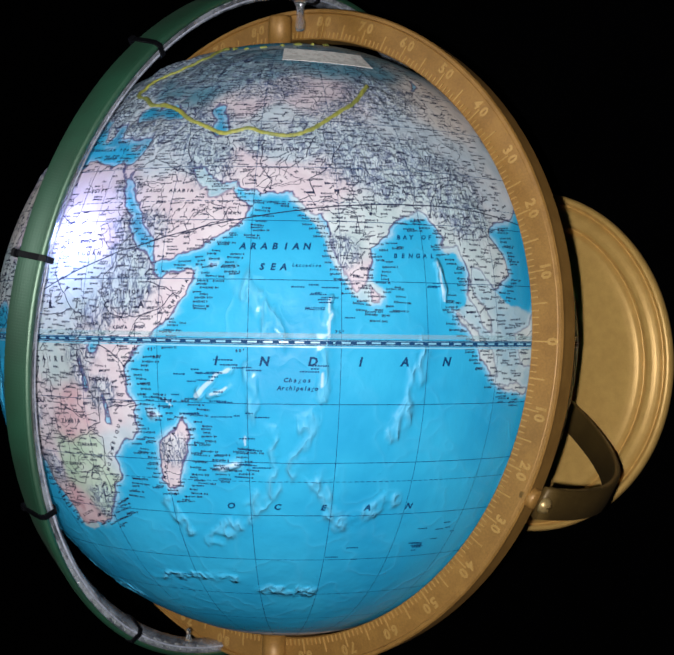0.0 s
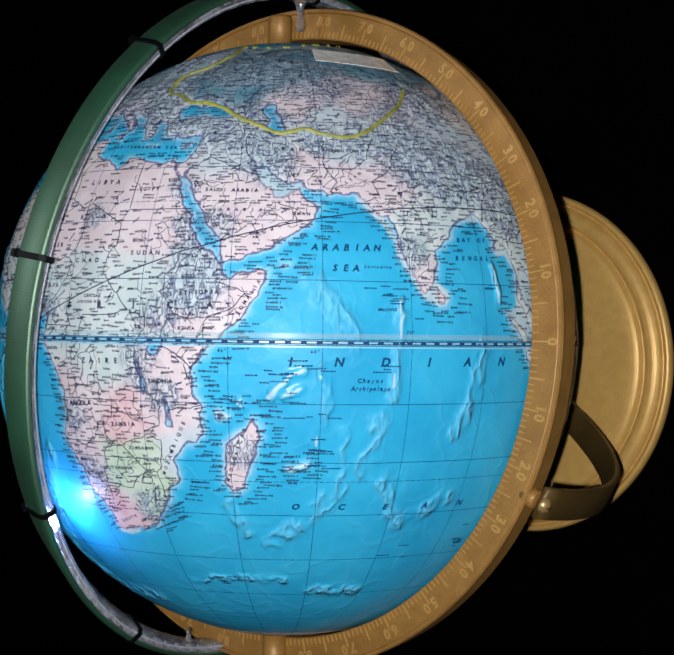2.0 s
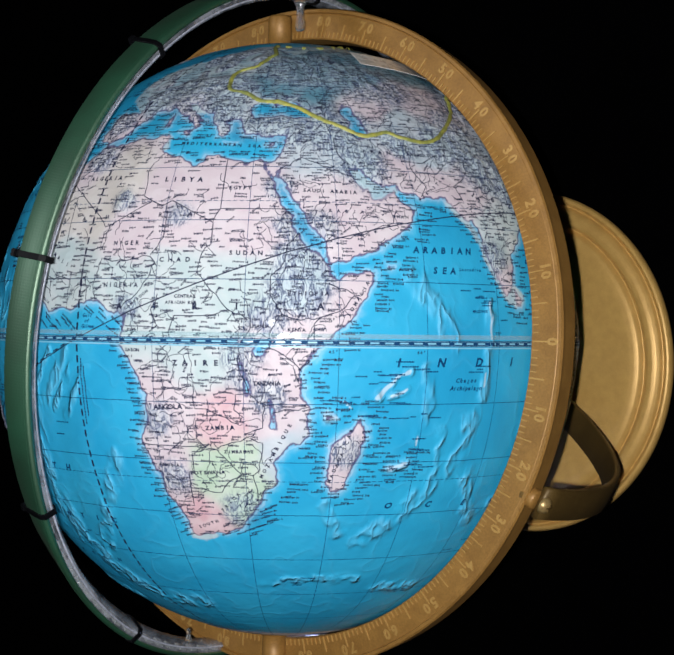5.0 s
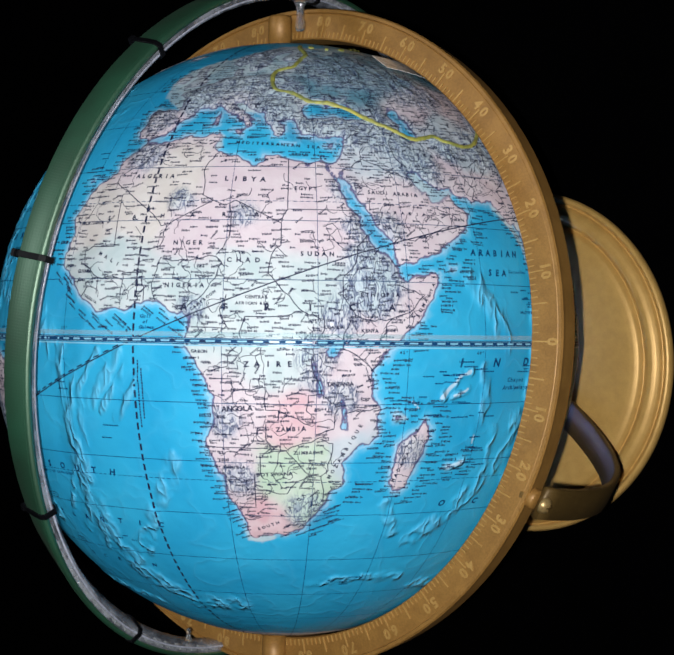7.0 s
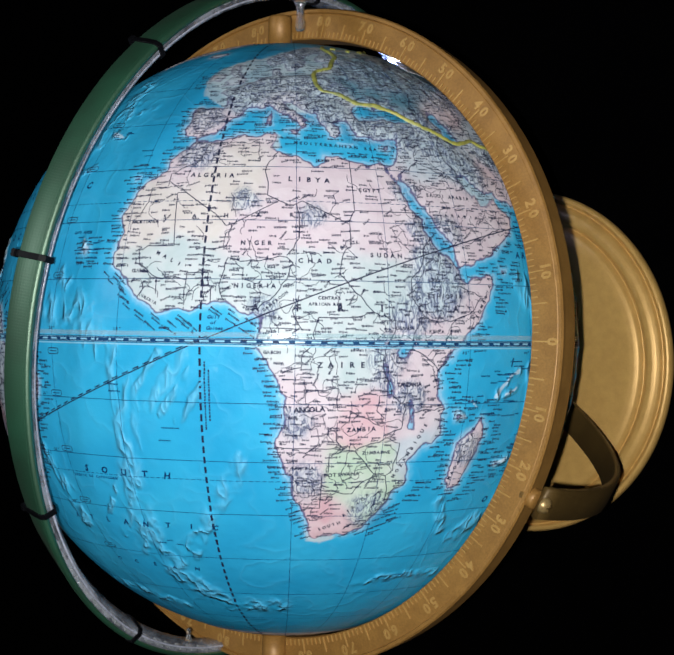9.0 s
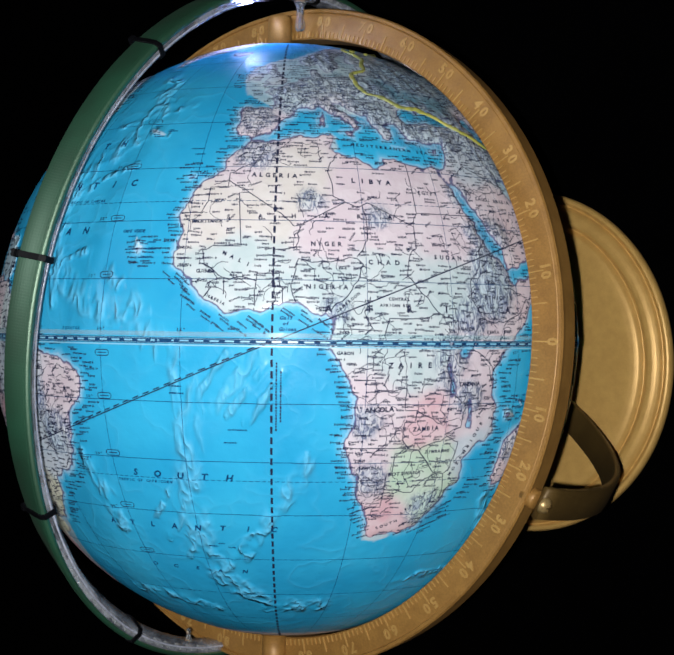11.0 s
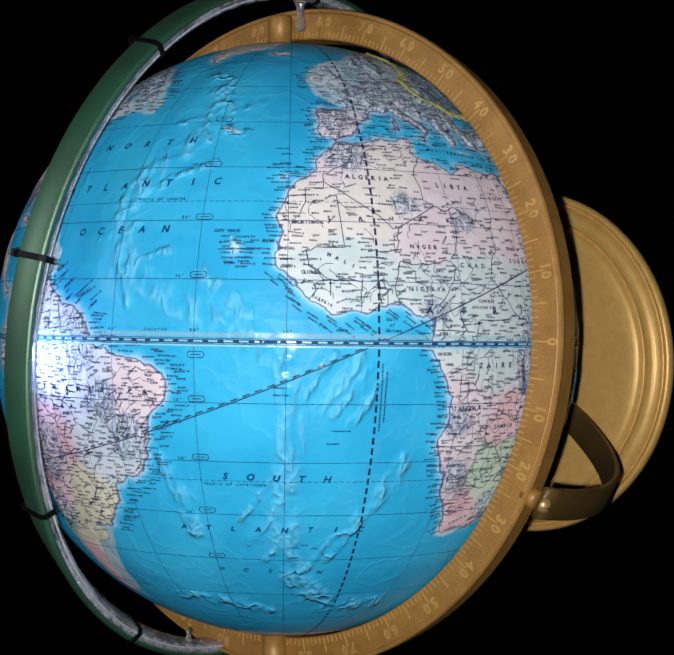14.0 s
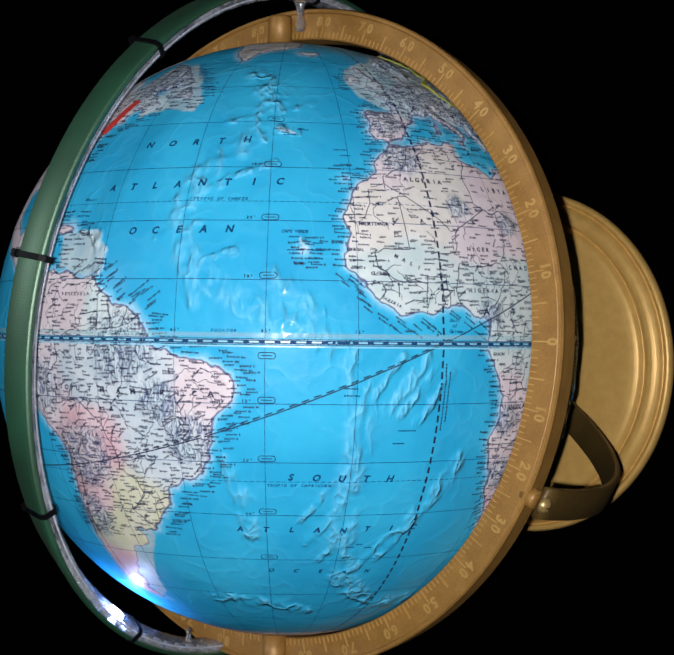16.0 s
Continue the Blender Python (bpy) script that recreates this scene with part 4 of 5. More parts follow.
def make_ball():
    v = on_ball(LON.ravel(), LAT.ravel())
    idx = np.arange(NLON * NLAT).reshape(NLAT, NLON)
    a, b = idx[:-1], idx[1:]
    faces = np.stack([a, np.roll(a, -1, 1), np.roll(b, -1, 1), b], -1).reshape(-1, 4)
    me = bpy.data.meshes.new("ball")
    me.vertices.add(len(v))
    me.vertices.foreach_set("co", v.ravel())
    me.loops.add(faces.size)
    me.loops.foreach_set("vertex_index", faces.ravel())
    me.polygons.add(len(faces))
    me.polygons.foreach_set("loop_start", np.arange(len(faces)) * 4)
    me.update(calc_edges=True)
    me.polygons.foreach_set("use_smooth", np.ones(len(faces), bool))
    for name, field in (("coast", np.clip(COAST, -20, 20)), ("high", HIGH), ("ridge", RIDGE), ("shelf", SHELF)):
        me.attributes.new(name, "FLOAT", "POINT").data.foreach_set("value", field.ravel())
    rgba = np.concatenate([TINT, np.ones((len(TINT), 1))], 1)
    me.attributes.new("tint", "FLOAT_COLOR", "POINT").data.foreach_set("color", rgba.ravel())
    me.materials.append(MAP)
    ob = new("ball", me)
    ob.parent = globe
    ob["label"] = "blue relief globe ball with printed map"
    return ob


ball = make_ball()


def ribbon(lines, width, lift=0.0007, spacing=0.7):
    """Flat printed strokes along polylines of (lon, lat): vertices and faces."""
    V, F = [], []
    n0 = 0
    for line in lines:
        line = np.asarray(line, float).reshape(-1, 2)
        pts = [line[0]]
        for a, b in zip(line, line[1:]):
            n = max(1, int(np.hypot(*(b - a)) / spacing))
            pts += [a + (b - a) * (k + 1) / n for k in range(n)]
        pts = np.array(pts)
        c = np.maximum(np.cos(np.radians(pts[:, 1])), 0.05)
        t = np.gradient(pts, axis=0)
        t[:, 0] *= c
        t /= np.hypot(t[:, 0], t[:, 1])[:, None] + 1e-9
        off = np.stack([-t[:, 1] / c, t[:, 0]], 1) * width / 2
        l, r = pts + off, pts - off
        V.append(on_ball(l[:, 0], l[:, 1], lift))
        V.append(on_ball(r[:, 0], r[:, 1], lift))
        m = len(pts)
        F += [(n0 + m + i, n0 + m + i + 1, n0 + i + 1, n0 + i) for i in range(m - 1)]
        n0 += 2 * m
    return np.concatenate(V), F


def printed(name, lines, width, mat, label="", kind="", lift=0.0007, spacing=0.7):
    v, f = ribbon(lines, width, lift, spacing)
    return mesh_part(name, v, f, mat, ball, label, kind)


def dashes(a, b, on, off, fixed, along_lat):
    out, s = [], a
    while s < b:
        e = min(s + on, b)
        out.append([fixed, s, fixed, e] if along_lat else [s, fixed, e, fixed])
        s += on + off
    return out


def graticule():
    for la in (-60, -50, -40, -30, -20, -10, 10, 20, 30, 40, 50, 60, 70):
        printed("parallel_line", [[-180, la, 180, la]], 0.11, BLUE_INK)
    for la in (-23.45, 23.45, 66.55, -66.55):
        printed("tropic_line", dashes(-180, 180, 0.8, 0.35, la, False), 0.11, BLUE_INK)
    for lo in range(-180, 180, 15):
        if lo:
            printed("meridian_line", [[lo, -80, lo, 80]], 0.085, BLUE_INK)
    for dash in dashes(-75, 75, 1.2, 0.62, 0, True):
        printed("prime_meridian_dash", [dash], 0.38, INK)
    # the seam along the equator with its dashed scale
    printed("seam_band", [[-180, 1.05, 180, 1.05]], 0.75, SEAM, "pale glossy seam tape", lift=0.0012, spacing=1)
    printed("equator_band", [[-180, 0, 180, 0]], 1.0, BLUE_INK, "dark blue equator band", lift=0.0010, spacing=1)
    printed("equator_edge", [[-180, 0.34, 180, 0.34], [-180, -0.36, 180, -0.36]], 0.06, PALE_INK, lift=0.0014, spacing=1)
    printed("equator_scale", dashes(-180, 180, 1.5, 1.0, 0, False), 0.26, PALE_INK, "pale dashes of the equator scale", "stuff", lift=0.0015, spacing=1)
    printed("seam_edge", [[-180, -0.72, 180, -0.72]], 0.22, PALE_INK, lift=0.0010, spacing=1)
    ecl = [[lo, math.degrees(math.atan(math.tan(radians(23.45)) * math.sin(radians(lo))))] for lo in range(-180, 181, 2)]
    printed("ecliptic_line", [ecl], 0.20, INK, "long slanting ecliptic line", lift=0.0009)
    side = [[[lo, la + 0.35], [lo + 1.2, la + 0.35 + 0.45]] for lo, la in ecl[::1] if -60 < lo < 2]
    printed("ecliptic_scale", side, 0.22, INK, "", "stuff", lift=0.0009)


graticule()

# ---- borders ----
BORDERS_SAHARA = [[25, 31.6, 25, 22, 37, 22], [25, 22, 24, 20, 24, 19.5, 16, 23.5, 15, 23, 14.2, 22.6, 12, 23.5, 10, 24.5, 10, 26, 9.5, 30, 11.5, 33], [12, 23.5, 4.2, 19.2, 3.2, 19, 1.2, 21.1, -4.8, 25, -8.7, 27.3, -8.7, 28.7, -3.5, 31, -2, 35],
                  [-4.8, 25, -6.5, 25, -5.5, 15.5, -9.3, 15.5, -12, 14.8], [-8.7, 27.7, -8.7, 26, -12, 26, -12, 23.4, -13, 21.3, -17, 21.3], [15, 23, 15.5, 21, 15.5, 17, 13.5, 14]]
BORDERS_WEST = [[4.2, 19.2, 4, 16.5, 3.5, 15.4, 1, 15, 0.2, 15], [3.6, 6.5, 2.8, 9, 3.6, 11.7, 4, 13.5, 7, 13, 10, 13.3, 13.5, 13.7, 14.5, 12.8, 13.5, 10, 11, 6.7, 9, 5], [24, 19.5, 24, 15.7, 22.5, 14, 22, 11, 24, 8.7, 27.5, 5, 31, 3.7],
                [15.5, 7.5, 14.5, 5, 16, 2, 13, 2.2, 10, 2.2], [-12, 14.8, -11.5, 12.4, -8, 10.2, -8, 7.5], [-3, 5, -2.8, 11, 1, 11, 1.5, 6.3], [0.5, 6.5, 0, 11], [-16.5, 13.5, -13.8, 13.4], [-13.5, 9.5, -11, 10, -10.3, 8.4, -11.4, 7], [-8, 10.2, -5, 10.4, -2.8, 9.8]]
BORDERS_CONGO = [[18.6, 4, 22.5, 4, 27.5, 5], [18.6, 4, 17.7, -0.5, 16, -2, 16, -4, 13, -5], [13, -6, 16.5, -6, 17, -8, 21.8, -7.3, 22, -11, 24, -11, 24, -13, 22, -13, 22, -16, 23.4, -17.6, 25.3, -17.8, 28, -16.5, 30.4, -15.6, 30.2, -15, 33, -14, 33.3, -10, 31, -8.5],
                 [24, -11, 26, -12, 29, -13.4, 29.8, -12.2, 28.4, -11, 28.7, -8.5, 30.8, -8.3]]
BORDERS_EAST = [[31, 3.7, 31, 2, 29.6, 0, 29, -3, 29.3, -4.5, 30.8, -8.3], [34, -1, 37.5, -3, 39.2, -4.7], [34, -1, 34, 1, 35, 4, 36, 4.4, 39, 3.5, 42, 4], [41, -1.7, 41, 3, 42, 4, 45, 5, 48, 8, 47, 8, 43, 9.5], [36, 4.4, 34, 7.5, 34, 10.5, 36.2, 13, 36.5, 15, 38.5, 18], [34.6, -11.5, 40.4, -10.5]]
BORDERS_SOUTH = [[33, -14, 30.4, -15.6, 33, -16.5, 32.8, -19, 32.5, -21.3, 31.3, -22.3, 32, -25, 32, -27], [25.3, -17.8, 21, -18.3, 21, -22, 20, -22, 20, -24.8, 23, -25.3, 25.6, -25.6, 27, -23.6, 29.4, -22.2, 27.7, -20.5, 25.3, -17.8], [20, -24.8, 20, -28.4, 17, -28.6], [11.8, -17.2, 14, -17.4, 18.5, -17.4, 23.4, -17.6], [29.4, -22.2, 31.3, -22.3]]
BORDERS_ARABIA = [[34.9, 29.4, 39, 32, 42, 31, 44.7, 29.2, 46.5, 29, 48.4, 28.5], [42.8, 16.4, 44, 17.4, 47, 17, 52, 19, 55, 20, 55.7, 22, 52.5, 23], [48, 30, 46, 33, 45.5, 36, 44.5, 39.5], [61.6, 25.2, 63, 27.2, 61, 30, 60.6, 34, 61.2, 35.6]]
BORDERS_INDIA = [[61, 29.8, 66.3, 29.8, 69.5, 32, 70, 34, 71.5, 36.5], [68.2, 23.8, 71, 24.5, 70, 27.8, 73, 29.5, 74.5, 31, 75, 33, 77, 35.5], [78, 31, 81, 30, 83.5, 27.5, 88, 26.5, 89, 26.9, 92, 27, 97, 28.2], [92.5, 21.5, 93.2, 24, 95, 26.7, 97.3, 28], [36, 36.8, 42, 37.2, 44.5, 37.5], [98, 16.5, 98, 19, 100.5, 20.2]]
BORDERS_AMERICA = [[-51.6, 4, -54.5, 2.3, -59.8, 1.5, -60, 4.5, -64, 4, -63.4, 2, -67, 1, -70, 0, -69.5, -4, -73, -7, -70.5, -9.5, -70.5, -11, -65.3, -10, -60.3, -14, -58, -19, -57.9, -22, -54.5, -24, -53.8, -27, -57.5, -30, -53.4, -33.7], [-69, -18, -68, -23, -69.8, -30, -71, -38, -72, -48], [-58, 6.5, -57, 2], [-54, 5.5, -54.5, 2.4]]


def borders():
    rng = np.random.default_rng(9)
    lines = []
    for group in (BORDERS_SAHARA, BORDERS_WEST, BORDERS_CONGO, BORDERS_EAST, BORDERS_SOUTH, BORDERS_ARABIA, BORDERS_INDIA, BORDERS_AMERICA):
        for flat in group:
            p = pairs(flat)
            out = [p[0]]
            for a, b in zip(p, p[1:]):
                n = max(1, int(np.hypot(*(b - a)) / 0.9))
                straight = abs(a[0] - b[0]) < 0.05 or abs(a[1] - b[1]) < 0.05 or n > 6
                for k in range(n):
                    q = a + (b - a) * (k + 1) / n
                    out.append(q if straight or k == n - 1 else q + rng.normal(0, 0.16, 2))
            lines.append(np.array(out))
    printed("border_print", lines, 0.15, INK, "thin dark country borders", "stuff", lift=0.0008)
    # rivers and roads: short wandering strokes over the land
    wander = []
    while len(wander) < 760:
        lo, la = rng.uniform(-80, 112), rng.uniform(-35, 66)
        if sample(COAST, lo, la) < 0.6 or (16 < la < 31 and -14 < lo < 33 and rng.random() < 0.85):
            continue
        ang, line = rng.uniform(0, 6.28), [(lo, la)]
        for k in range(rng.integers(6, 18)):
            ang += rng.normal(0, 0.5)
            lo, la = lo + 0.4 * math.cos(ang), la + 0.4 * math.sin(ang)
            if sample(COAST, lo, la) < 0.2:
                break
            line.append((lo, la))
        if len(line) > 2:
            wander.append(np.array(line))
    printed("river_print", wander, 0.10, FINE_INK, "fine printed rivers", "stuff", lift=0.0007, spacing=2)


borders()

# ---- names on the map: text, latitude and longitude of the first and last letter, letter height in degrees ----
NAMES_SEA = [("ARABIAN", 15.0, 59.9, 15.1, 70.6, 1.15), ("SEA", 11.6, 63.2, 11.6, 66.8, 1.15), ("INDIAN", -3.8, 56.0, -3.6, 95.0, 1.5), ("OCEAN", -28.7, 57.4, -28.9, 92.0, 1.2), ("BAY OF", 17.2, 86.9, 17.4, 93.0, 0.8),
             ("BENGAL", 14.0, 86.0, 14.2, 93.0, 0.8), ("NORTH", 34.5, -57.0, 35.1, -35.3, 1.3), ("ATLANTIC", 25.7, -62.0, 26.6, -28.3, 1.3), ("OCEAN", 17.6, -54.8, 17.9, -36.7, 1.3)]
NAMES_SEA_S = [("SOUTH", -23.1, -25.6, -23.5, -7.6, 1.25), ("ATLANTIC", -33.4, -35.3, -33.4, 0.2, 1.1), ("OCEAN", -43.0, -29.5, -43.6, -6.8, 0.9), ("EQUATOR", 1.55, -38.6, 1.55, -34.8, 0.45), ("TROPIC OF CANCER", 23.65, -43.6, 23.65, -34.1, 0.5),
               ("TROPIC OF CAPRICORN", -24.3, -29.5, -24.3, -18.6, 0.5), ("CAPE VERDE", 17.9, -27.5, 17.9, -23.4, 0.55), ("Gulf", 3.6, 1.4, 3.6, 3.0, 0.6), ("of", 2.7, 1.9, 2.7, 2.4, 0.6), ("Guinea", 1.8, 1.3, 1.8, 3.6, 0.6),
               ("Chagos", -6.4, 67.4, -6.4, 71.2, 0.75), ("Archipelago", -7.7, 66.4, -7.7, 72.4, 0.75), ("Laccadive", 12.2, 68.4, 12.2, 72.8, 0.55), ("West", 24.0, -68.0, 24.0, -65.6, 0.6), ("Indies", 21.0, -69.5, 21.0, -66.0, 0.6), ("MALDIVES", 5.2, 70.6, 5.2, 73.4, 0.5)]
NAMES_ASIA = [("SAUDI ARABIA", 25.2, 40.4, 25.0, 49.6, 0.8), ("ARABIA", 21.6, 43.5, 21.5, 50.6, 0.7), ("OMAN", 20.9, 56.4, 20.9, 58.9, 0.7), ("IRAN", 33.3, 52.5, 33.2, 57.8, 0.9), ("AFGHANISTAN", 33.2, 62.2, 33.3, 69.0, 0.8), ("INDIA", 24.9, 71.9, 25.4, 89.2, 1.0),
              ("PAKISTAN", 24.4, 62.6, 28.8, 69.0, 0.7), ("BURMA", 21.2, 93.8, 21.4, 99.0, 0.8), ("MEDITERRANEAN SEA", 34.9, 15.2, 34.0, 31.5, 0.75), ("OMAN", 17.6, 51.5, 19.3, 55.3, 0.55)]
NAMES_AFRICA = [("SOMALIA", 4.4, 47.8, 9.5, 51.0, 0.75), ("ETHIOPIA", 7.4, 37.9, 7.5, 44.0, 0.85), ("SUDAN", 14.0, 28.1, 14.0, 33.0, 0.9), ("EGYPT", 25.5, 27.0, 25.5, 30.5, 0.85), ("LIBYA", 27.2, 14.2, 27.0, 21.0, 1.1), ("CHAD", 12.8, 16.1, 12.8, 20.8, 0.95), ("ZAIRE", -4.0, 19.4, -3.9, 26.3, 1.1),
                ("TANZANIA", -7.0, 32.6, -6.9, 36.4, 0.85), ("ANGOLA", -11.3, 15.8, -11.1, 20.0, 1.05), ("ZAMBIA", -14.5, 24.6, -14.3, 28.8, 0.9), ("BOTSWANA", -22.4, 21.1, -22.1, 26.8, 0.8), ("MADAGASCAR", -23.3, 45.7, -14.4, 48.9, 0.75)]
NAMES_AFRICA_N = [("AFRICA", 4.9, 9.0, 5.2, 43.0, 1.35), ("KENYA", 1.7, 38.0, 1.7, 40.3, 0.7), ("ALGERIA", 28.0, -4.1, 27.8, 3.4, 1.0), ("NIGER", 15.7, 6.5, 15.7, 11.0, 0.9), ("NIGERIA", 8.6, 5.7, 8.6, 11.8, 0.9), ("SAHARA", 20.2, -8.0, 20.7, 20.3, 0.9), ("MAURITANIA", 19.4, -14.1, 19.5, -9.3, 0.75),
                  ("SENEGAL", 15.0, -16.6, 15.0, -14.0, 0.6), ("GUINEA", 11.0, -12.5, 11.0, -9.9, 0.75), ("LIBERIA", 7.2, -10.9, 5.8, -8.0, 0.6), ("MALI", 14.0, -8.3, 12.2, -4.3, 0.8), ("CENTRAL", 6.9, 19.2, 6.9, 22.4, 0.65), ("AFRICAN REP", 5.9, 17.7, 5.9, 22.6, 0.6)]
NAMES_AFRICA_S = [("UGANDA", 2.2, 32.0, 2.2, 34.6, 0.65), ("GABON", -1.9, 10.6, -1.9, 12.8, 0.65), ("NAMIBIA", -21.1, 15.5, -21.0, 18.7, 0.7), ("ZIMBABWE", -18.4, 27.5, -18.3, 32.0, 0.7), ("MOZAMBIQUE", -22.5, 33.8, -13.6, 38.5, 0.75), ("SOUTH", -32.9, 21.0, -31.6, 24.6, 0.7), ("AFRICA", -29.9, 25.5, -26.0, 29.4, 0.7), ("CAMEROON", 4.9, 10.5, 7.7, 14.0, 0.6),
                  ("AMERICA", -8.9, -55.5, -8.9, -38.8, 1.1), ("BRAZIL", -11.9, -59.7, -11.4, -47.6, 0.8), ("SOUTH", -8.6, -70.0, -8.8, -59.0, 1.1), ("VENEZUELA", 7.2, -68.5, 7.2, -62.3, 0.7), ("GUYANA", 4.4, -60.4, 4.4, -57.6, 0.5), ("PERU", -9.5, -77, -12, -74, 0.8), ("BOLIVIA", -16.5, -66.5, -16.5, -61.5, 0.8)]
NAMES_DEGREES = [("30\u00b0", 30.3, -33.6, 30.3, -32.4, 0.6), ("20\u00b0", 20.3, -33.6, 20.3, -32.4, 0.6), ("10\u00b0", 10.3, -33.6, 10.3, -32.4, 0.6), ("10\u00b0", -9.8, -33.6, -9.8, -32.4, 0.6), ("20\u00b0", -19.8, -33.6, -19.8, -32.4, 0.6), ("30\u00b0", -29.8, -33.6, -29.8, -32.4, 0.6),
                 ("45\u00b0", 1.5, -45.5, 1.5, -44.3, 0.6), ("30\u00b0", 1.5, -30.5, 1.5, -29.3, 0.6), ("15\u00b0", 1.5, -15.5, 1.5, -14.3, 0.6), ("0\u00b0", 1.2, -1.2, 1.2, -0.6, 0.6), ("45\u00b0", -1.7, 44.5, -1.7, 45.6, 0.6), ("60\u00b0", -1.7, 59.5, -1.7, 60.6, 0.6), ("75\u00b0", 1.5, 75.5, 1.5, 76.6, 0.6)]
TAKEN = []


def name_on_map(text, la0, lo0, la1, lo1, size, ink=INK, lean=0.0):
    """One printed name, its letters spread evenly and standing square to its line."""
    n = len(text)
    lo0, lo1 = [lo - (1.4 * math.sin(radians(lo)) if lo > 0 else 0) for lo in (lo0, lo1)]
    V, F = [], []
    c = math.cos(radians((la0 + la1) / 2))
    dx, dy = (lo1 - lo0) * c, la1 - la0
    ln = math.hypot(dx, dy)
    ux, uy = dx / ln, dy / ln
    k0 = 0
    for k, ch in enumerate(text):
        f = k / max(1, n - 1)
        la, lo = la0 + (la1 - la0) * f, lo0 + (lo1 - lo0) * f
        if ch == " ":
            continue
        vs, fs, w = glyph(ch)
        s = size * (0.79 if ink is INK else 0.93) / 0.70
        xy = np.array(vs) * s
        xy[:, 0] += xy[:, 1] * lean - w * s / 2
        gx, gy = xy[:, 0] * ux - xy[:, 1] * uy, xy[:, 0] * uy + xy[:, 1] * ux
        V.append(on_ball(lo + gx / c, la + gy, 0.0019))
        F += [tuple(k0 + i for i in f2) for f2 in fs]
        k0 += len(vs)
    mesh_part("map_name", np.concatenate(V), F, ink, ball)
    if ln / n < 1.6:
        TAKEN.append((min(la0, la1) - 0.7, max(la0, la1) + size + 0.5, min(lo0, lo1) - 0.8, max(lo0, lo1) + 0.8))


for row in NAMES_SEA + NAMES_SEA_S:
    name_on_map(*row, BLUE_INK, 0.22)
for rows in (NAMES_ASIA, NAMES_AFRICA, NAMES_AFRICA_N, NAMES_AFRICA_S, NAMES_DEGREES):
    for row in rows:
        name_on_map(*row)


def small_print():
    """Place names too small to read, as short broken bars: over the land, and out to sea from the coasts."""
    rng = np.random.default_rng(4)
    lines = []

    caps = []

    def bar(lo, la, ln, ang):
        s, left = 0.0, 0
        c = max(0.2, math.cos(radians(la)))
        while s < ln:
            w = rng.uniform(0.12, 0.22)
            a = (lo + s * math.cos(ang) / c, la + s * math.sin(ang))
            b = (lo + (s + w) * math.cos(ang) / c, la + (s + w) * math.sin(ang))
            (lines if left and rng.random() > 0.3 else caps).append([*a, *b])
            s += w + 0.07
            left = left + 1 if left else rng.integers(1, 3)
            if left > 8:
                s, left = s + 0.22, 0

    cells = set()

    def free(lo, la, ln):
        if any(a < la < b and lo + ln > c and lo < d for a, b, c, d in TAKEN):
            return False
        span = [(round(la / 0.62), round((lo + k) / 0.5)) for k in np.arange(-0.3, ln / max(0.3, math.cos(radians(la))) + 0.4, 0.5)]
        if any(s in cells for s in span):
            return False
        cells.update(span)
        return True

    count = 0
    for _ in range(90000):
        if count > 3000:
            break
        lo, la = rng.uniform(-80, 112), rng.uniform(-36, 68)
        if rng.random() > math.cos(radians(la)) or sample(COAST, lo, la) < 0.35:
            continue
        if la < 31 and -14 < lo < 34 and la > 17 and rng.random() < 0.80:
            continue
        if la > 28 and lo > 30 and rng.random() < 0.45:
            continue
        ln = rng.uniform(0.8, 2.4)
        if not free(lo, la, ln):
            continue
        bar(lo, la, ln, rng.normal(0, 0.05) if rng.random() < 0.88 else rng.normal(0.6, 0.3))
        count += 1
    count = 0
    for _ in range(90000):
        if count > 900:
            break
        lo, la = rng.uniform(-75, 110), rng.uniform(-35, 58)
        d = sample(COAST, lo, la)
        if not -2.6 < d < -0.5:
            continue
        ln = rng.uniform(1.1, 3.2)
        if not free(lo, la, ln):
            continue
        slant = 0.0
        if 2 < la < 12 and -20 < lo < 8:
            slant = -0.6
        elif la < -28 and lo > 10:
            slant = 0.35
        elif 4 < la < 12 and lo < -50:
            slant = 0.6
        bar(lo, la, ln, slant + rng.normal(0, 0.04))
        count += 1
    # vertical notes beside the prime meridian
    for lo, lo_la, hi_la in ((0.75, -14.5, -3.5), (1.45, -13.0, -5.0)):
        s = lo_la
        while s < hi_la:
            w = rng.uniform(0.2, 0.5)
            lines.append([lo, s, lo, s + w])
            s += w + 0.14
    v, f = ribbon(lines, 0.25, 0.0009, 3.0)
    v2, f2 = ribbon(caps, 0.37, 0.0009, 3.0)
    f += [tuple(i + len(v) for i in q) for q in f2]
    v = np.concatenate([v, v2])
    mesh_part("small_print", v, f, FINE_INK, ball, "tiny dark place names, too small to read", "stuff")


small_print()


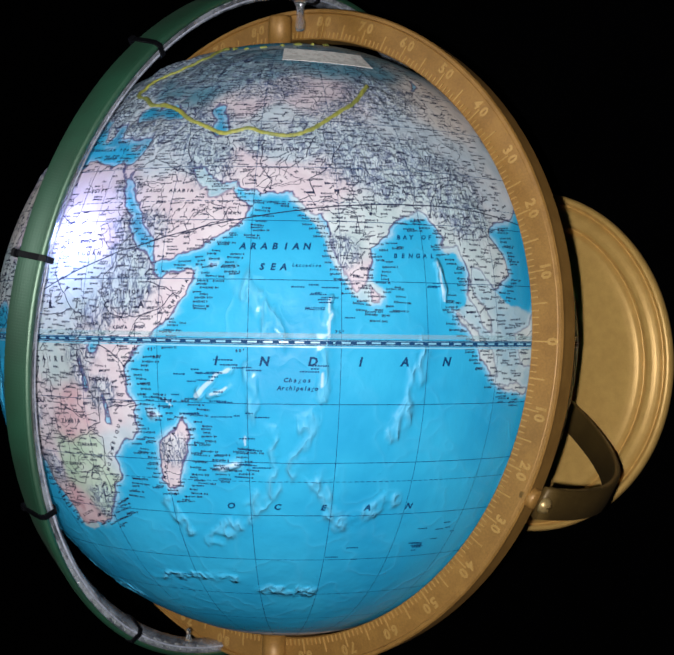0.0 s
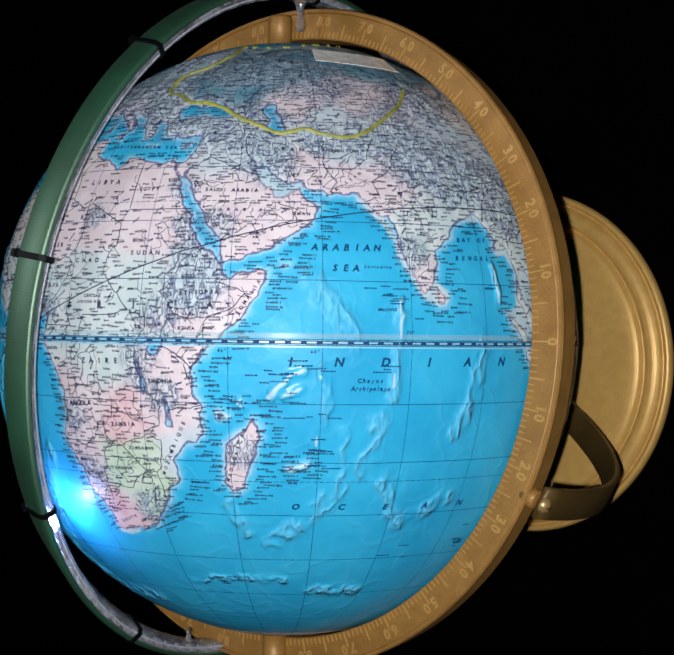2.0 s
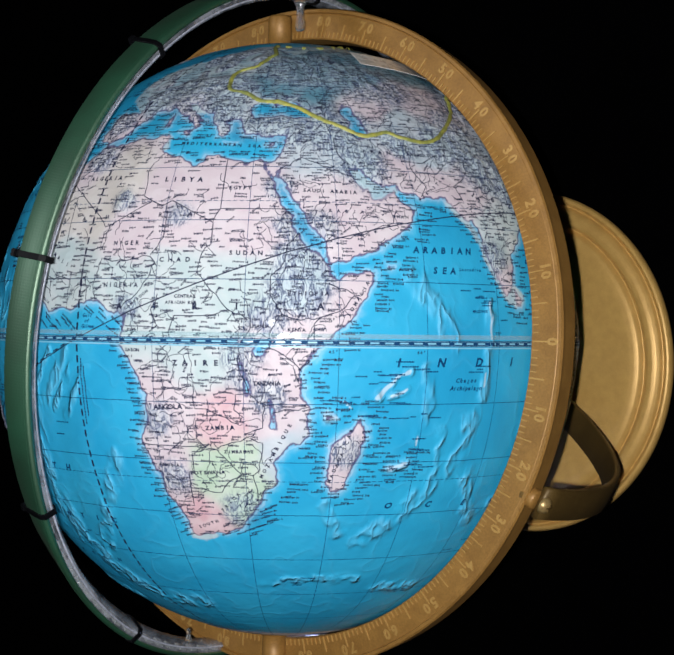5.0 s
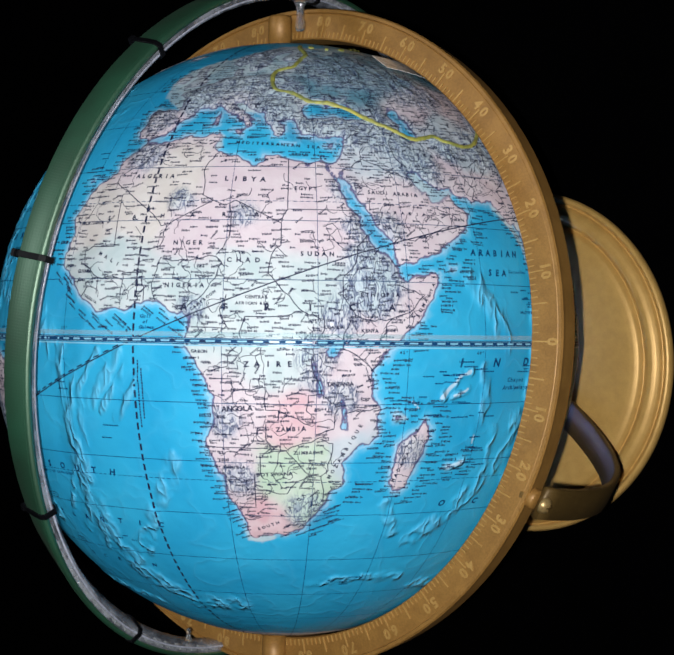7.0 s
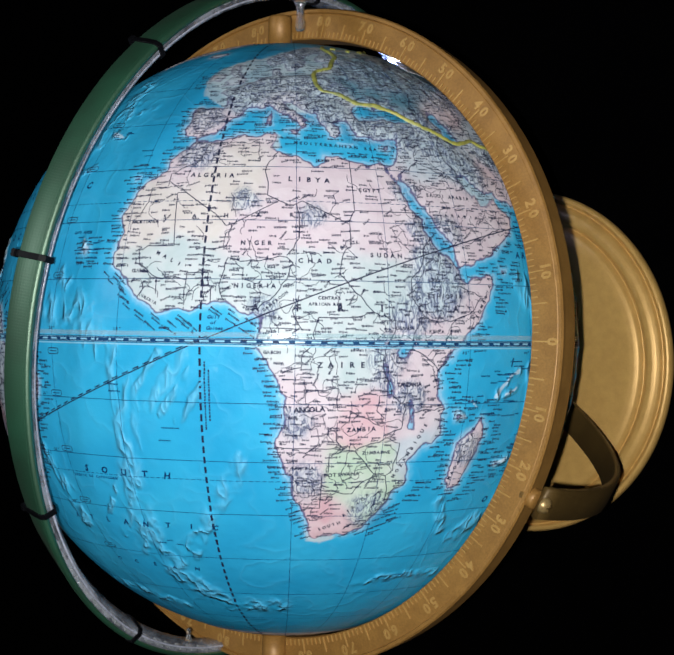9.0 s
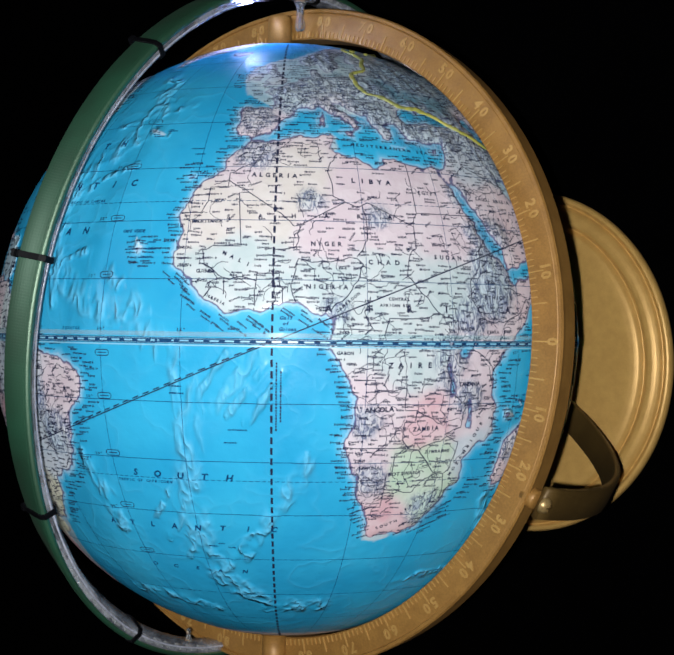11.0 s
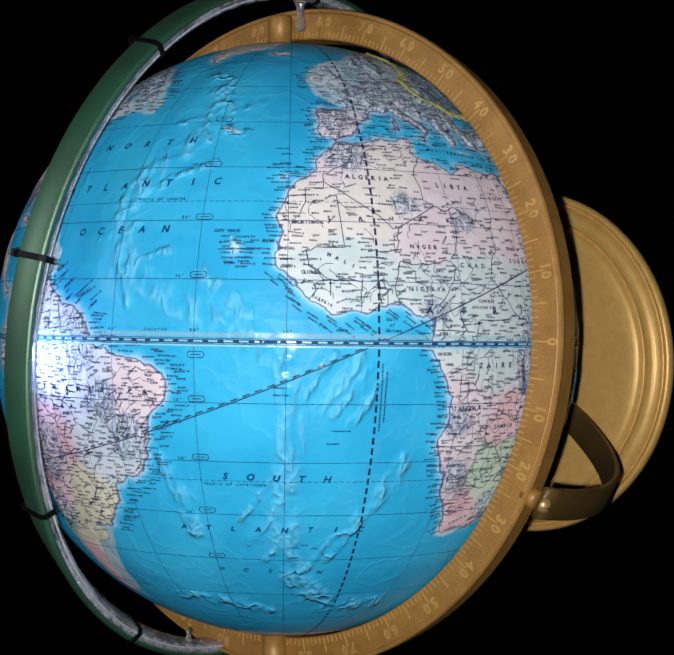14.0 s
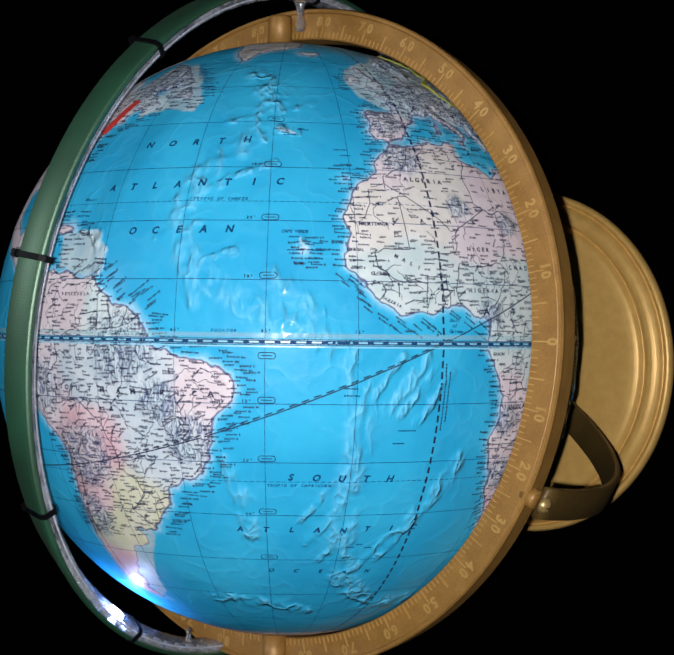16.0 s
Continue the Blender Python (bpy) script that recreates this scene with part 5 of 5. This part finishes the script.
def sea_notes():
    """Capsules with a small figure in them along one line of the Atlantic, and short island names."""
    for la in (40.6, 30.6, 20.6, 10.7, -2.2, -9.4, -19.3, -29.2, -39.3):
        lo = -29.7
        loop = []
        for k in range(25):
            a = 2 * math.pi * k / 24
            loop += [lo + (0.9 * (1 if math.cos(a) > 0 else -1) + 0.5 * math.cos(a)) / math.cos(radians(la)), la + 0.5 * math.sin(a)]
        printed("capsule_mark", [loop, [lo - 0.9, la, lo + 0.9, la]], 0.14, INK)
    rng = np.random.default_rng(12)
    lines = []
    for la, lo, n in ((-5, 52, 9), (-4.5, 68.5, 3), (-12, 60, 4), (9, 70.5, 5), (-4.5, 57, 5), (-10, 55, 4), (-17, 58, 4), (-20.5, 57, 5), (-9.5, 47, 5), (7, 72, 5), (9, 93, 4), (-15.9, -5.7, 2), (-8, -14.3, 2), (-37, -12.3, 3), (28, -16, 4), (33, -16.5, 2), (38, -28, 7), (15.5, -24.5, 6), (-38, 77.5, 3), (-46, 40, 5), (-49, 69, 4), (-37, 95, 9), (-34, 100, 6)):
        for k in range(n):
            a, b = la + rng.normal(0, 1.0), lo + rng.normal(0, 2.2)
            ln = rng.uniform(1.0, 3.0)
            s = 0.0
            while s < ln:
                w = rng.uniform(0.15, 0.45)
                lines.append([b + s, a, b + s + w, a])
                s += w + 0.09
    for k in range(7):
        s, end = 111.0 + rng.uniform(0, 1), 125.0 - 5.0 * (k == 6)
        while s < end:
            w = rng.uniform(0.3, 0.9)
            lines.append([s, -40.0 - 1.15 * k, s + w, -40.0 - 1.15 * k])
            s += w + 0.25
    printed("island_print", lines, 0.24, BLUE_INK, "tiny island names, too small to read", "stuff", lift=0.0010, spacing=2)


sea_notes()


YELLOW = grained("yellow_paint", (0.36, 0.34, 0.06), (0.12, 0.15, 0.05), 0.5, 0, 420, 0.3)


def yellow_line(p):
    """A raised yellow line of paint along (lon, lat) points."""
    pts = [p[0]]
    for a, b in zip(p, p[1:]):
        n = max(1, int(np.hypot(*(b - a)) / 0.5))
        pts += [a + (b - a) * (k + 1) / n for k in range(n)]
    pts = np.array(pts)
    k = np.ones(5) / 5
    if len(pts) > 8:
        pts[2:-2] = np.stack([np.convolve(pts[:, i], k, "valid") for i in (0, 1)], 1)
    rng = np.random.default_rng(3)
    c = np.cos(np.radians(pts[:, 1]))
    t = np.gradient(pts, axis=0)
    t[:, 0] *= c
    t /= np.hypot(t[:, 0], t[:, 1])[:, None]
    side = np.stack([-t[:, 1] / c, t[:, 0]], 1)
    w = 0.30 + 0.16 * rng.random(len(pts))
    rows = []
    for u, h in ((-1, 0.0), (-0.85, 0.003), (-0.4, 0.0055), (0.4, 0.0058), (0.85, 0.003), (1, 0.0)):
        q = pts + side * (u * w)[:, None]
        rows.append(on_ball(q[:, 0], q[:, 1], 0.0005) * (1 + (h * (0.8 + 0.5 * rng.random(len(pts))))[:, None]))
    V = np.concatenate(rows)
    m = len(pts)
    F = [(j * m + i, j * m + i + 1, (j + 1) * m + i + 1, (j + 1) * m + i) for j in range(5) for i in range(m - 1)]
    mesh_part("painted_line", V, F, YELLOW, ball, "raised yellow painted border line", smooth=True)


BORDER_WEST = [30, 70, 28.5, 68.5, 30, 66, 31, 63, 28, 60.6, 26, 57, 20.5, 55.5, 20, 53, 20.3, 50.6, 21, 48.5, 26, 47.5, 29, 45.6, 33, 45.2, 37, 44.4, 40, 43, 42, 41.5, 44, 40.2, 47, 39.2, 49, 38.4]
BORDER_EAST = [52, 37.2, 54, 37.4, 58, 38.4, 61, 37, 65, 36.5, 68, 36.8, 70.5, 37.8, 73.5, 39.8, 76, 41.5, 79, 43.5, 82, 45.5, 84, 47.4, 86, 49.4, 88, 51]
BORDER_NORTH = [[34, 69.6, 36.5, 69.3], [42, 68.8, 43.5, 68.7], [50, 69.2, 53, 69.7], [60, 71.2, 61.5, 71.5], [68, 73, 72, 73.7], [80, 74.6, 81.5, 74.7], [92, 75.8, 96, 76.3]]
yellow_line(pairs(BORDER_WEST + BORDER_EAST))
for piece in BORDER_NORTH:            # along the northern coast only flakes are left
    yellow_line(pairs(piece))


def paper_label():
    lo, la = np.meshgrid(np.linspace(63, 96, 25), np.linspace(0, 1, 7))
    n = lo.shape
    curl = 0.009 * la ** 1.6                          # the northern edge has come loose
    la = 60.5 + 5.0 * la - 0.05 * (lo - 63)
    top = on_ball(lo.ravel(), la.ravel(), 0.0022 + curl.ravel())
    low = on_ball(lo.ravel(), la.ravel(), 0.0008 + curl.ravel())
    idx = np.arange(lo.size).reshape(n)
    F = [(idx[j, i], idx[j, i + 1], idx[j + 1, i + 1], idx[j + 1, i]) for j in range(n[0] - 1) for i in range(n[1] - 1)]
    F += [tuple(k + lo.size for k in f[::-1]) for f in F]
    rim = list(idx[0, :]) + list(idx[1:, -1]) + list(idx[-1, -2::-1]) + list(idx[-2:0:-1, 0])
    F += [(p, p + lo.size, q + lo.size, q) for p, q in zip(rim, rim[1:] + rim[:1])]
    paper = mesh_part("paper_label", np.concatenate([top, low]), F, grained("label_paper", (0.72, 0.69, 0.66), (0.6, 0.57, 0.55), 0.28, 0, 300, 0, 0.8), ball, "white paper label stuck on the ball")
    rng = np.random.default_rng(5)
    lines = [[a, 63.6 - 0.05 * (a - 63), a + rng.uniform(1.5, 3.5), 63.6 - 0.05 * (a - 63)] for a in np.arange(66, 94, 4.2)]
    v, f = ribbon(lines, 0.5, 0.0062, 1.0)
    mesh_part("label_print", v, f, material("faded_red_print", (0.45, 0.2, 0.16), 0.6), paper, "faint print, too small to read", "stuff")


paper_label()


def red_patch():
    """Red painted streaks along the American coast."""
    red = grained("red_paint", (0.60, 0.05, 0.045), (0.45, 0.03, 0.03), 0.45, 0, 600)
    for line, wide in (([-75, 39.0, -73.2, 42.0, -72.4, 44.5, -70.8, 47.3], 2.0), ([-84, 24.0, -82.5, 26.5, -81.5, 29.0], 1.6), ([-80.5, 30.5, -78, 34, -76, 37], 0.8)):
        v, f = ribbon([line], wide, 0.0022, 0.6)
        mesh_part("painted_streak", v, f, red, ball, "short red painted streak")


red_patch()


# ---- what moves ----
LED_STATIONS = [(0.0, 76.0), (0.5, 86.0), (1.0, 97.5), (1.5, 109.5), (2.0, 122.5), (2.5, 135.0), (3.0, 150.8), (3.5, 162.0), (4.0, 173.0), (5.0, 203.0), (6.5, 252.0), (8.0, 301.0), (9.0, 332.0), (10.0, 356.0),
                (11.3, 386.0), (12.0, 407.0), (12.5, 421.5), (13.0, 434.5), (13.5, 445.0), (14.0, 455.0), (14.5, 465.0), (15.0, 476.5), (15.5, 490.0), (16.0, 506.2)]


def led_pose(a):
    _, side, n = strip_frame(a)
    m = Matrix((side, n.cross(side), n)).transposed().to_4x4()
    m.translation = on_strip(a, -0.060, OR1 + 0.005) * R
    return m


BALL = OFF + Vector((-0.022 * R, 0, 0))


def motions():
    walk(ball, [(t, pose(*BALL, 0, 0, -20.2 + 5.978 * (t - 8) - 0.008 * (t - 8) ** 2)) for t in (0, 4, 8, 12, 16)])
    walk(led, [(t, led_pose(a)) for t, a in LED_STATIONS])


motions()
